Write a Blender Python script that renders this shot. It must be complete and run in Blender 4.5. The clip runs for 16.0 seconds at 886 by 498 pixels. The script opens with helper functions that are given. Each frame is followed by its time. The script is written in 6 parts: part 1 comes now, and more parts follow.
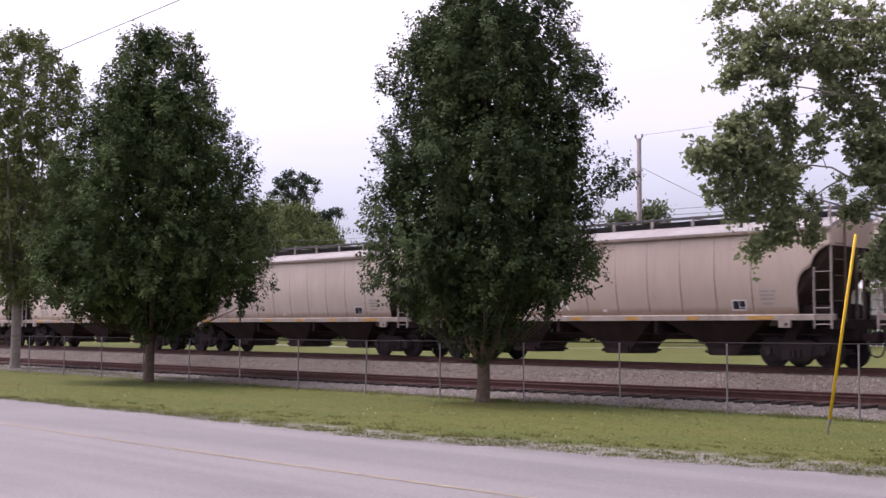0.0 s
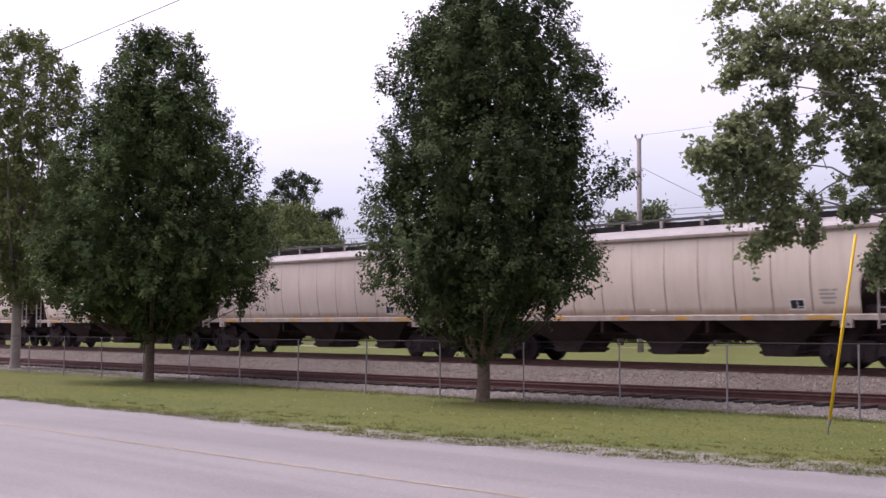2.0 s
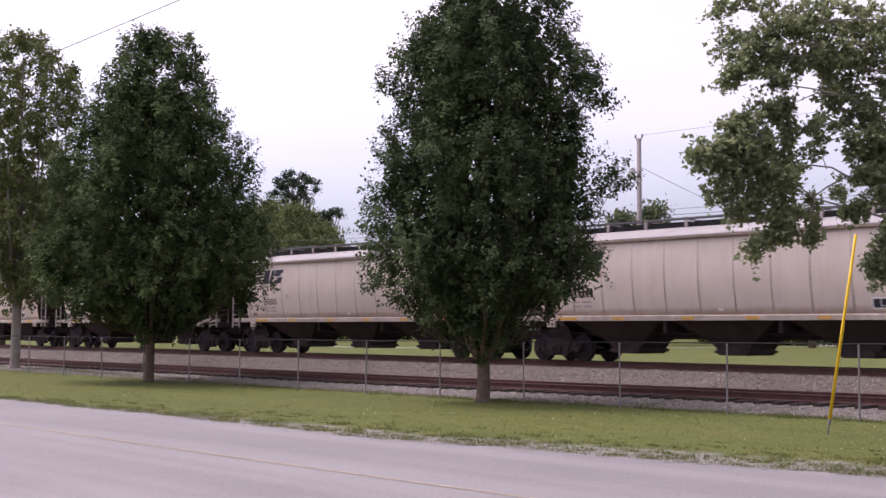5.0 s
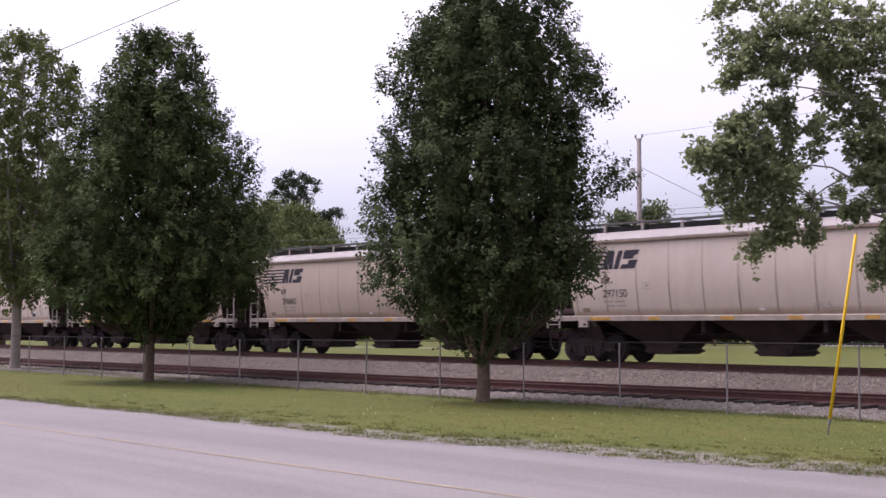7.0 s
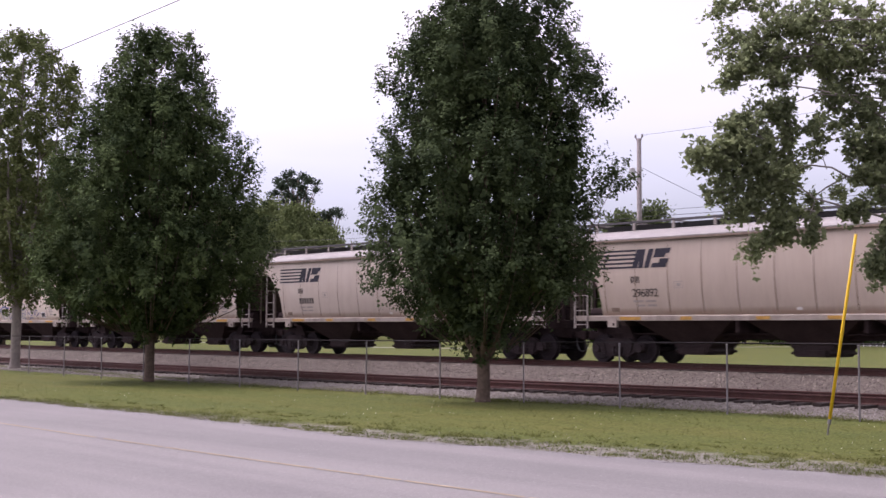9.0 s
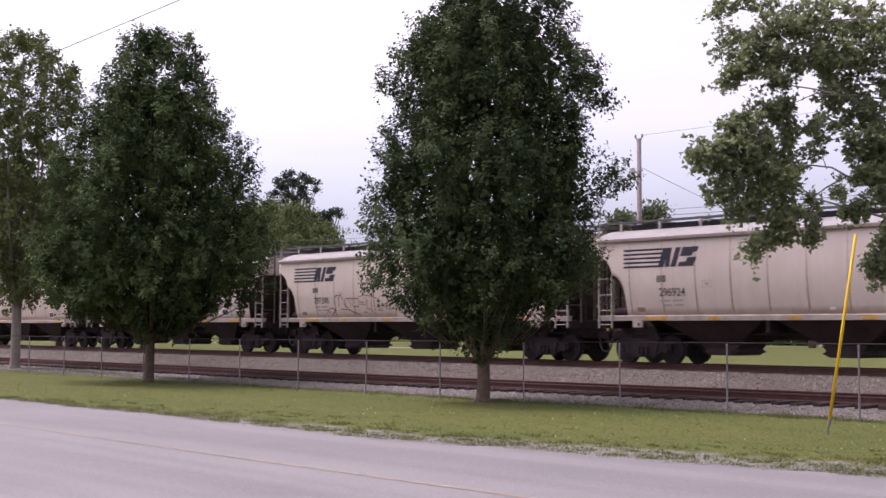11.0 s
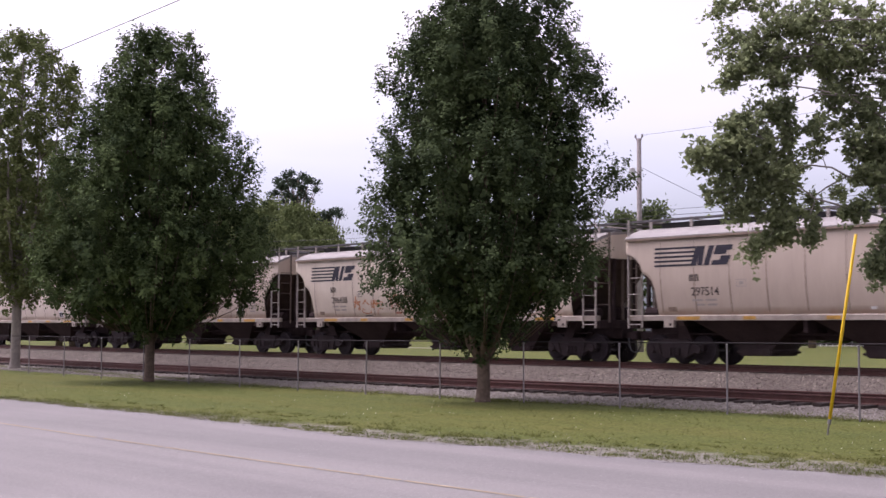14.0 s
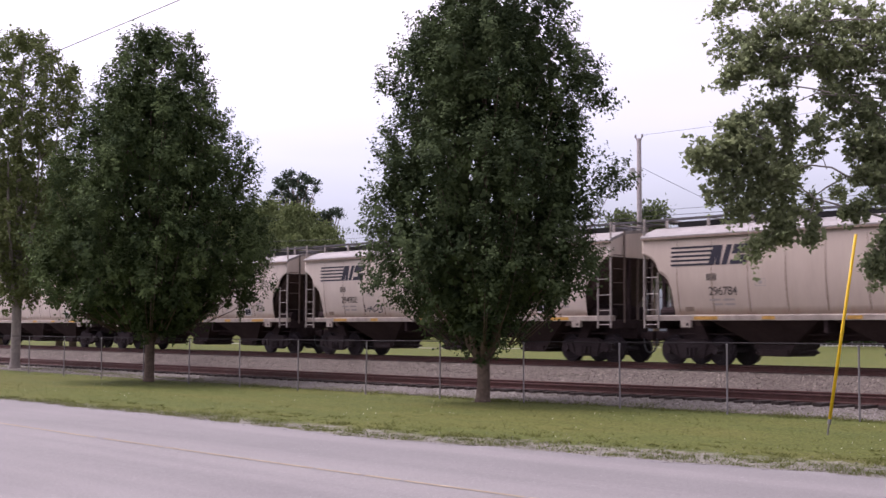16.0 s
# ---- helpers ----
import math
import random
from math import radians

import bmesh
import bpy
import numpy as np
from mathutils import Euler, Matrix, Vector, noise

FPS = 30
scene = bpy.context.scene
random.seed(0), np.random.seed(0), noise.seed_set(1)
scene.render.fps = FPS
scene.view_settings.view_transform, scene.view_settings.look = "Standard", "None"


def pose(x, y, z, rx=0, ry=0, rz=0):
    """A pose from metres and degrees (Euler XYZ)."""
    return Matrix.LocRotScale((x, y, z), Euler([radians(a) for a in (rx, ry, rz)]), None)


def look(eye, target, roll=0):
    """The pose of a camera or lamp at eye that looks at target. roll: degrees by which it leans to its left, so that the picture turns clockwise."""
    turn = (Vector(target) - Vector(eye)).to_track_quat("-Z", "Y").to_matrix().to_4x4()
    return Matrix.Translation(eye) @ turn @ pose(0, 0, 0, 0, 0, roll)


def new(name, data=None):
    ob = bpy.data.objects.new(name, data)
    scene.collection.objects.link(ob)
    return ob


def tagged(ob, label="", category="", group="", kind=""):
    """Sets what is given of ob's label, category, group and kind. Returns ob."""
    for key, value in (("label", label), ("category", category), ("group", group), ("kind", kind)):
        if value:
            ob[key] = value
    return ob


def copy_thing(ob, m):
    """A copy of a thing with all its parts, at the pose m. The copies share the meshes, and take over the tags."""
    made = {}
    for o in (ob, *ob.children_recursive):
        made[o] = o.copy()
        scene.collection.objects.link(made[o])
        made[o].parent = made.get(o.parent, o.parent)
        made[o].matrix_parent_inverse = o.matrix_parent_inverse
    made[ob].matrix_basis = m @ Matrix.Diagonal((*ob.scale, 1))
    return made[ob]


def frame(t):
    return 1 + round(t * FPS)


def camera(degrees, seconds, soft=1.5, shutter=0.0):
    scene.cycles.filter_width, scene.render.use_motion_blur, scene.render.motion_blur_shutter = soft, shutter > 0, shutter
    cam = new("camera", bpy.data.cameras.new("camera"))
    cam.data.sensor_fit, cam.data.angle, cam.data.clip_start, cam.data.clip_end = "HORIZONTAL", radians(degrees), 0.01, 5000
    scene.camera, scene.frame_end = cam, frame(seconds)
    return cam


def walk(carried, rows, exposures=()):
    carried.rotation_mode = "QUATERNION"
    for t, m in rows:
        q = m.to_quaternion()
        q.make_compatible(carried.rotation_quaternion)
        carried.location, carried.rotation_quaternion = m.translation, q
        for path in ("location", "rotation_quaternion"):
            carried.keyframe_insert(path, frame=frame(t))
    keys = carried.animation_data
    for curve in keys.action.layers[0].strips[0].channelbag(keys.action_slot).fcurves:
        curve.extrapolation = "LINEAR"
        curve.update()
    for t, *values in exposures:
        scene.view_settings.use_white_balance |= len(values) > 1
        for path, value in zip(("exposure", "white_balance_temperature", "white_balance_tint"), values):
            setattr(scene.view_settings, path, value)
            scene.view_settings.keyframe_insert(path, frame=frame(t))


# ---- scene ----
# ---- camera ----
EYE = (0.0, 0.0, 1.72)
YAW, PITCH, ROLL = -47.47, 3.82, 0.33


def aim(d=10.0):
    a, b = radians(YAW), radians(PITCH)
    return (EYE[0] + d * math.sin(a) * math.cos(b), EYE[1] + d * math.cos(a) * math.cos(b), EYE[2] + d * math.sin(b))


cam = camera(39.2, 16.0, soft=1.5, shutter=0.12)
walk(cam, [(0.0, look(EYE, aim(), ROLL)), (16.0, look(EYE, aim(), ROLL))],
     exposures=[(0.0, 0.96, 6340, 33), (16.0, 0.96, 6340, 33)])

# ---- light ----
SUN_ELEV, SUN_AZ = 58.0, 250.0
world = bpy.data.worlds.new("overcast")
scene.world = world
world.use_nodes = True
wn, wl = world.node_tree.nodes, world.node_tree.links
wn.clear()
w_out = wn.new("ShaderNodeOutputWorld")
w_bg = wn.new("ShaderNodeBackground")
w_sky = wn.new("ShaderNodeTexSky")
w_sky.sky_type = "NISHITA"
w_sky.sun_disc = False
w_sky.sun_elevation, w_sky.sun_rotation = radians(SUN_ELEV), radians(SUN_AZ)
w_sky.air_density, w_sky.dust_density = 1.0, 4.0
w_hs = wn.new("ShaderNodeHueSaturation")
w_hs.inputs["Saturation"].default_value = 0.12
w_co = wn.new("ShaderNodeTexCoord")
w_map = wn.new("ShaderNodeMapping")
w_map.inputs["Scale"].default_value = (1.2, 1.2, 6.0)
w_no = wn.new("ShaderNodeTexNoise")
w_no.inputs["Scale"].default_value = 2.2
w_no.inputs["Detail"].default_value = 4.0
w_ramp = wn.new("ShaderNodeValToRGB")
w_ramp.color_ramp.elements[0].position, w_ramp.color_ramp.elements[1].position = 0.3, 0.7
w_ramp.color_ramp.elements[0].color = (0.88, 0.90, 0.94, 1)
w_ramp.color_ramp.elements[1].color = (1.0, 1.0, 1.0, 1)
w_mul = wn.new("ShaderNodeMix")
w_mul.data_type, w_mul.blend_type = "RGBA", "MULTIPLY"
w_mul.inputs[0].default_value = 1.0
wl.new(w_sky.outputs["Color"], w_hs.inputs["Color"])
wl.new(w_co.outputs["Generated"], w_map.inputs["Vector"])
wl.new(w_map.outputs["Vector"], w_no.inputs["Vector"])
wl.new(w_no.outputs["Fac"], w_ramp.inputs["Fac"])
wl.new(w_hs.outputs["Color"], w_mul.inputs[6])
wl.new(w_ramp.outputs["Color"], w_mul.inputs[7])
w_sep = wn.new("ShaderNodeSeparateXYZ")
wl.new(w_co.outputs["Generated"], w_sep.inputs["Vector"])
w_low = wn.new("ShaderNodeValToRGB")
w_low.color_ramp.elements[0].position, w_low.color_ramp.elements[1].position = 0.02, 0.24
w_low.color_ramp.elements[0].color = (0.74, 0.82, 0.875, 1)
w_low.color_ramp.elements[1].color = (1.0, 1.0, 1.0, 1)
w_mid = w_low.color_ramp.elements.new(0.15)
w_mid.color = (0.81, 0.86, 0.915, 1)
wl.new(w_sep.outputs["Z"], w_low.inputs["Fac"])
w_mul2 = wn.new("ShaderNodeMix")
w_mul2.data_type, w_mul2.blend_type = "RGBA", "MULTIPLY"
w_mul2.inputs[0].default_value = 1.0
wl.new(w_mul.outputs[2], w_mul2.inputs[6])
wl.new(w_low.outputs["Color"], w_mul2.inputs[7])
wl.new(w_mul2.outputs[2], w_bg.inputs["Color"])
w_bg.inputs["Strength"].default_value = 0.14
wl.new(w_bg.outputs["Background"], w_out.inputs["Surface"])

sun_data = bpy.data.lights.new("sun", "SUN")
sun_data.energy, sun_data.angle, sun_data.color = 0.9, radians(25), (1.0, 0.97, 0.93)
sun = new("sun", sun_data)
sa, se = radians(SUN_AZ), radians(SUN_ELEV)
sun.matrix_world = look((math.sin(sa) * math.cos(se) * 50, math.cos(sa) * math.cos(se) * 50, math.sin(se) * 50), (0, 0, 0))


# ---- materials ----
class Mat:
    """A small builder for node materials."""

    def __init__(self, name, rough=0.8, metal=0.0, spec=0.3):
        self.m = bpy.data.materials.new(name)
        self.m.use_nodes = True
        self.n, self.l = self.m.node_tree.nodes, self.m.node_tree.links
        self.b = self.n["Principled BSDF"]
        self.b.inputs["Roughness"].default_value = rough
        self.b.inputs["Metallic"].default_value = metal
        self.b.inputs["Specular IOR Level"].default_value = spec

    def coord(self, scale=(1, 1, 1), kind="Object"):
        c, mp = self.n.new("ShaderNodeTexCoord"), self.n.new("ShaderNodeMapping")
        mp.inputs["Scale"].default_value = scale
        self.l.new(c.outputs[kind], mp.inputs["Vector"])
        return mp.outputs["Vector"]

    def noise(self, scale, detail=3.0, stretch=(1, 1, 1), rough=0.55):
        t = self.n.new("ShaderNodeTexNoise")
        t.inputs["Scale"].default_value, t.inputs["Detail"].default_value = scale, detail
        t.inputs["Roughness"].default_value = rough
        self.l.new(self.coord(stretch), t.inputs["Vector"])
        return t.outputs["Fac"]

    def voronoi(self, scale, out="Color", stretch=(1, 1, 1)):
        t = self.n.new("ShaderNodeTexVoronoi")
        t.inputs["Scale"].default_value = scale
        self.l.new(self.coord(stretch), t.inputs["Vector"])
        return t.outputs[out]

    def math(self, op, x, y):
        q = self.n.new("ShaderNodeMath")
        q.operation = op
        for i, v in enumerate((x, y)):
            if isinstance(v, (int, float)):
                q.inputs[i].default_value = v
            else:
                self.l.new(v, q.inputs[i])
        return q.outputs[0]

    def ramp(self, fac, stops):
        r = self.n.new("ShaderNodeValToRGB")
        e = r.color_ramp.elements
        while len(e) < len(stops):
            e.new(0.5)
        for el, (pos, col) in zip(e, stops):
            el.position, el.color = pos, (*col, 1) if len(col) == 3 else (col[0],) * 3 + (1,)
        self.l.new(fac, r.inputs["Fac"])
        return r.outputs["Color"]

    def mix(self, fac, a, b, blend="MIX"):
        x = self.n.new("ShaderNodeMix")
        x.data_type, x.blend_type = "RGBA", blend
        for sock, v in ((x.inputs[0], fac), (x.inputs[6], a), (x.inputs[7], b)):
            if isinstance(v, bpy.types.NodeSocket):
                self.l.new(v, sock)
            elif isinstance(v, tuple):
                sock.default_value = (*v, 1)
            else:
                sock.default_value = v
        return x.outputs[2]

    def bump(self, fac, strength=0.4, dist=0.02):
        b = self.n.new("ShaderNodeBump")
        b.inputs["Strength"].default_value, b.inputs["Distance"].default_value = strength, dist
        self.l.new(fac, b.inputs["Height"])
        self.l.new(b.outputs["Normal"], self.b.inputs["Normal"])

    def color(self, c):
        if isinstance(c, tuple):
            self.b.inputs["Base Color"].default_value = (*c, 1)
        else:
            self.l.new(c, self.b.inputs["Base Color"])
        return self


def simple(name, col, var=0.25, scale=8.0, rough=0.8, metal=0.0, spec=0.3, bump=0.2):
    m = Mat(name, rough, metal, spec)
    a, b = m.noise(scale, 4), m.noise(scale * 7, 3)
    lo, hi = tuple(c * (1 - var) for c in col), tuple(min(1, c * (1 + var)) for c in col)
    m.color(m.mix(0.35, m.ramp(a, [(0.3, lo), (0.7, hi)]), m.ramp(b, [(0.3, lo), (0.7, hi)])))
    if bump:
        m.bump(b, bump, 0.01)
    return m.m


def leaf_material(name, dark, light, yellow=None, thin=0.3):
    m = Mat(name, 0.85, 0.0, 0.06)
    g = m.n.new("ShaderNodeNewGeometry")
    big = m.noise(0.9, 3)
    stops = [(0.0, dark), (0.75, light)] + ([(1.0, yellow)] if yellow else [])
    c = m.ramp(g.outputs["Random Per Island"], stops)
    c = m.mix(0.7, c, m.ramp(big, [(0.35, dark), (0.68, light)]))
    m.color(c)
    tr = m.n.new("ShaderNodeBsdfTranslucent")
    m.l.new(c, tr.inputs["Color"])
    sh = m.n.new("ShaderNodeMixShader")
    sh.inputs[0].default_value = thin
    m.l.new(m.b.outputs[0], sh.inputs[1])
    m.l.new(tr.outputs[0], sh.inputs[2])
    m.l.new(sh.outputs[0], m.n["Material Output"].inputs["Surface"])
    return m.m


def asphalt_material():
    m = Mat("worn_asphalt", 0.9, 0, 0.2)
    tracks = m.noise(0.75, 3, (0.05, 1.0, 1.0))
    patch = m.noise(0.35, 4)
    grain = m.noise(38, 3, (1.0, 0.7, 1.0), 0.7)
    c = m.mix(0.5, m.ramp(tracks, [(0.36, (0.158, 0.149, 0.149)), (0.56, (0.236, 0.221, 0.216))]),
              m.ramp(patch, [(0.3, (0.185, 0.174, 0.170)), (0.7, (0.238, 0.224, 0.218))]))
    c = m.mix(0.2, c, m.ramp(grain, [(0.35, (0.10, 0.094, 0.093)), (0.65, (0.345, 0.325, 0.318))]))
    chips = m.noise(55, 2, (1.0, 0.7, 1.0), 0.6)
    c = m.mix(m.ramp(chips, [(0.66, (0, 0, 0)), (0.74, (0.7, 0.7, 0.7))]), c, (0.46, 0.44, 0.43))
    m.color(c)
    m.bump(grain, 0.4, 0.006)
    return m.m


def grass_ground_material():
    m = Mat("lawn", 0.95, 0, 0.1)
    a, b, f = m.noise(0.36, 4, (0.4, 1.0, 1.0)), m.noise(1.9, 4, (0.6, 1.0, 1.0)), m.noise(24, 3, (1.0, 0.5, 1.0), 0.7)
    c = m.mix(0.4, m.ramp(a, [(0.34, (0.042, 0.078, 0.022)), (0.50, (0.095, 0.110, 0.024)), (0.64, (0.168, 0.128, 0.038))]),
              m.ramp(b, [(0.32, (0.041, 0.071, 0.015)), (0.5, (0.093, 0.113, 0.028)), (0.68, (0.155, 0.158, 0.056))]))
    mow = m.noise(4.5, 5, (0.7, 1.0, 1.0), 0.7)
    c = m.mix(0.36, c, m.ramp(mow, [(0.38, (0.036, 0.054, 0.011)), (0.5, (0.092, 0.105, 0.024)), (0.64, (0.190, 0.158, 0.056))]))
    c = m.mix(0.5, c, m.ramp(f, [(0.38, (0.016, 0.028, 0.006)), (0.52, (0.093, 0.110, 0.027)), (0.64, (0.205, 0.205, 0.070))]))
    # pale gravel and dust worked into the grass along the road
    sep = m.n.new("ShaderNodeSeparateXYZ")
    m.l.new(m.coord(), sep.inputs[0])
    bend = m.math("MULTIPLY", m.math("MAXIMUM", m.math("ADD", sep.outputs[0], 15.6), 0.0), 0.137)
    away = m.math("SUBTRACT", m.math("SUBTRACT", sep.outputs[1], 12.9), bend)
    wide = m.math("MULTIPLY", m.math("MAXIMUM", m.math("ADD", sep.outputs[0], 30.0), 3.0), 0.12)
    reach = m.math("SUBTRACT", away, m.math("MULTIPLY", m.noise(1.1, 4), wide))
    reach = m.math("ADD", m.math("ADD", reach, m.math("MULTIPLY", m.noise(6.0, 3), -1.1)), 0.55)
    dust = m.ramp(reach, [(0.0, (0.9, 0.9, 0.9)), (0.45, (0, 0, 0))])
    c = m.mix(dust, c, m.ramp(f, [(0.3, (0.12, 0.115, 0.085)), (0.7, (0.31, 0.295, 0.265))]))
    m.color(c)
    m.bump(f, 0.25, 0.02)
    return m.m


def ballast_material(name, k, hue, bed):
    """Crushed stone; the bed carries its stones in the surface, loose stones differ one by one."""
    m = Mat(name, 0.9, 0, 0.2)
    big, f = m.noise(0.4, 3), m.noise(40, 2)

    def tone(v, warm=1.0):
        return tuple(v * k * h * w for h, w in zip(hue, (1.0, 2 - warm, 2 - warm)))
    if bed:
        sep = m.n.new("ShaderNodeSeparateColor")
        m.l.new(m.voronoi(24.0, "Color", (1.0, 0.45, 1.0)), sep.inputs[0])
        pick = sep.outputs[0]
    else:
        pick = m.n.new("ShaderNodeNewGeometry").outputs["Random Per Island"]
    c = m.ramp(pick, [(0.0, tone(0.085, 1.12)), (0.4, tone(0.17, 1.08)), (0.78, tone(0.25, 1.05)), (0.93, tone(0.34)), (1.0, tone(0.75))])
    c = m.mix(0.3, c, m.ramp(big, [(0.35, tone(0.12, 1.14)), (0.65, tone(0.24, 1.03))]))
    c = m.mix(0.2, c, m.ramp(f, [(0.35, tone(0.09)), (0.65, tone(0.33))]))
    m.color(c)
    m.bump(f, 0.5, 0.02)
    return m.m


def car_paint_material(name, tint):
    """Weathered paint with rain streaks, blotches and a reddish stain over the sill."""
    m = Mat(name, 0.55, 0.0, 0.35)

    def hue(r, g, b):
        return (r * tint[0], g * tint[1], b * tint[2])
    info = m.n.new("ShaderNodeObjectInfo")
    streak = m.noise(2.2, 5, (1.4, 1.4, 0.10))
    fine = m.noise(16.0, 3, (1.0, 1.0, 0.10))
    blot = m.noise(0.7, 4)
    base = m.ramp(info.outputs["Random"], [(0.0, hue(0.60, 0.525, 0.47)), (0.5, hue(0.65, 0.58, 0.53)), (1.0, hue(0.58, 0.505, 0.45))])
    c = m.mix(0.4, base, m.ramp(streak, [(0.22, (0.36, 0.28, 0.23)), (0.45, hue(0.59, 0.52, 0.465)), (0.75, hue(0.66, 0.60, 0.55))]))
    c = m.mix(0.10, c, m.ramp(fine, [(0.3, (0.28, 0.22, 0.18)), (0.65, (0.62, 0.57, 0.52))]))
    c = m.mix(0.2, c, m.ramp(blot, [(0.3, (0.42, 0.33, 0.28)), (0.7, hue(0.66, 0.60, 0.55))]))
    sep = m.n.new("ShaderNodeSeparateXYZ")
    m.l.new(m.coord(), sep.inputs[0])
    low = m.math("ADD", m.math("MULTIPLY", m.math("SUBTRACT", sep.outputs[2], 1.5), 1.6), m.math("MULTIPLY", m.noise(3.0, 4, (1, 1, 0.6)), 0.9))
    c = m.mix(m.ramp(low, [(0.45, (0.5, 0.5, 0.5)), (0.75, (0, 0, 0))]), c, (0.42, 0.25, 0.19))
    m.color(c)
    m.bump(blot, 0.15, 0.03)
    return m.m


M = {
    "asphalt": asphalt_material(),
    "lawn": grass_ground_material(),
    "ballast": ballast_material("gray_ballast_stone", 0.86, (1.0, 0.93, 0.82), False),
    "ballast_bed": ballast_material("gray_ballast_bed", 0.82, (1.0, 0.93, 0.82), True),
    "ballast2": ballast_material("brown_ballast_stone", 0.62, (1.0, 0.88, 0.75), False),
    "ballast2_bed": ballast_material("brown_ballast_bed", 0.62, (1.0, 0.87, 0.74), True),
    "paint": car_paint_material("weathered_gray_car_paint", (1.06, 1.025, 0.995)),
    "paintwarm": car_paint_material("weathered_tan_car_paint", (0.92, 0.85, 0.78)),
    "paintpale": car_paint_material("weathered_pale_car_paint", (1.16, 1.13, 1.05)),
    "roof": simple("pale_galvanised_roof_paint", (0.33, 0.305, 0.295), 0.2, 1.2, 0.7),
    "under": simple("brown_black_underframe", (0.047, 0.033, 0.034), 0.4, 3.0, 0.95, spec=0.08),
    "slope": simple("dark_brown_hopper_steel", (0.048, 0.034, 0.033), 0.3, 1.5, 0.95, spec=0.08),
    "seam": simple("brown_seam_dirt_and_eave_shade", (0.28, 0.21, 0.165), 0.35, 4.0, 0.9, bump=0),
    "rung": simple("dirty_white_ladder_paint", (0.36, 0.32, 0.295), 0.25, 8.0, 0.7),
    "rail": simple("rusted_rail_steel", (0.080, 0.034, 0.029), 0.3, 6.0, 0.8),
    "fouled": simple("rust_stained_dirt", (0.062, 0.032, 0.027), 0.4, 4.0, 0.95),
    "tie": simple("creosoted_tie_wood", (0.042, 0.031, 0.028), 0.4, 5.0, 0.95),
    "steel": simple("galvanised_fence_steel", (0.20, 0.185, 0.19), 0.25, 12.0, 0.7, 0.0),
    "raildark": simple("dull_dark_fence_steel", (0.028, 0.023, 0.025), 0.2, 9.0, 0.8),
    "bark": simple("gray_brown_bark", (0.135, 0.098, 0.078), 0.45, 9.0, 0.95, bump=0.8),
    "barklight": simple("pale_gray_bark", (0.23, 0.20, 0.18), 0.35, 7.0, 0.95, bump=0.6),
    "pole": simple("weathered_utility_pole_wood", (0.27, 0.24, 0.235), 0.25, 4.0, 0.9),
    "yellow": simple("yellow_guard_plastic", (0.80, 0.50, 0.02), 0.08, 3.0, 0.5, bump=0),
    "line": simple("faded_yellow_road_paint", (0.325, 0.265, 0.185), 0.25, 5.0, 0.9, bump=0),
    "reflect": simple("yellow_reflective_strip", (0.48, 0.27, 0.06), 0.35, 6.0, 0.6, bump=0),
    "logo": simple("dark_slate_logo_paint", (0.030, 0.028, 0.042), 0.25, 6.0, 0.6, bump=0),
    "mark": simple("faded_gray_stencil_paint", (0.40, 0.355, 0.33), 0.2, 9.0, 0.8, bump=0),
    "white": simple("white_sticker", (0.78, 0.76, 0.75), 0.05, 9.0, 0.6, bump=0),
    "navy": simple("navy_sticker_print", (0.025, 0.024, 0.035), 0.2, 9.0, 0.6, bump=0),
    "dark_lip": simple("dark_asphalt_edge", (0.115, 0.106, 0.110), 0.35, 9.0, 0.95),
    "clover": simple("white_clover_head", (0.62, 0.62, 0.56), 0.1, 9.0, 0.9, bump=0),
    "pebble": simple("pale_roadside_gravel", (0.235, 0.218, 0.195), 0.55, 9.0, 0.95, bump=0),
    "wire": simple("black_cable", (0.05, 0.05, 0.055), 0.1, 9.0, 0.6, bump=0),
    "pear": leaf_material("pear_leaf", (0.030, 0.047, 0.025), (0.112, 0.152, 0.066), (0.135, 0.175, 0.072), 0.2),
    "pear2": leaf_material("pear_leaf_shade", (0.030, 0.050, 0.024), (0.118, 0.162, 0.062), (0.14, 0.185, 0.068), 0.2),
    "maple": leaf_material("maple_leaf", (0.135, 0.165, 0.09), (0.28, 0.32, 0.17), (0.39, 0.42, 0.22), 0.66),
    "gold": leaf_material("mixed_green_leaf", (0.092, 0.118, 0.048), (0.20, 0.235, 0.095), (0.30, 0.31, 0.11)),
    "far": leaf_material("far_foliage", (0.095, 0.125, 0.055), (0.20, 0.235, 0.10)),
    "blade": leaf_material("grass_blade", (0.095, 0.112, 0.036), (0.145, 0.158, 0.050), (0.23, 0.22, 0.095), 0.5),
}


# ---- mesh tools ----
def box(bm, x0, x1, y0, y1, z0, z1, bevel=0.0):
    v = bmesh.ops.create_cube(bm, size=1.0, matrix=Matrix.Translation(((x0 + x1) / 2, (y0 + y1) / 2, (z0 + z1) / 2))
                              @ Matrix.Diagonal((x1 - x0, y1 - y0, z1 - z0, 1)))["verts"]
    if bevel:
        es = {e for q in v for e in q.link_edges}
        bmesh.ops.bevel(bm, geom=list(es), offset=bevel, segments=1, affect="EDGES")


def rod(bm, a, b, r0, r1=None, seg=8):
    a, b = Vector(a), Vector(b)
    r1 = r0 if r1 is None else r1
    d = b - a
    m = Matrix.Translation((a + b) / 2) @ d.to_track_quat("Z", "Y").to_matrix().to_4x4()
    bmesh.ops.create_cone(bm, cap_ends=True, segments=seg, radius1=r0, radius2=r1, depth=d.length, matrix=m)


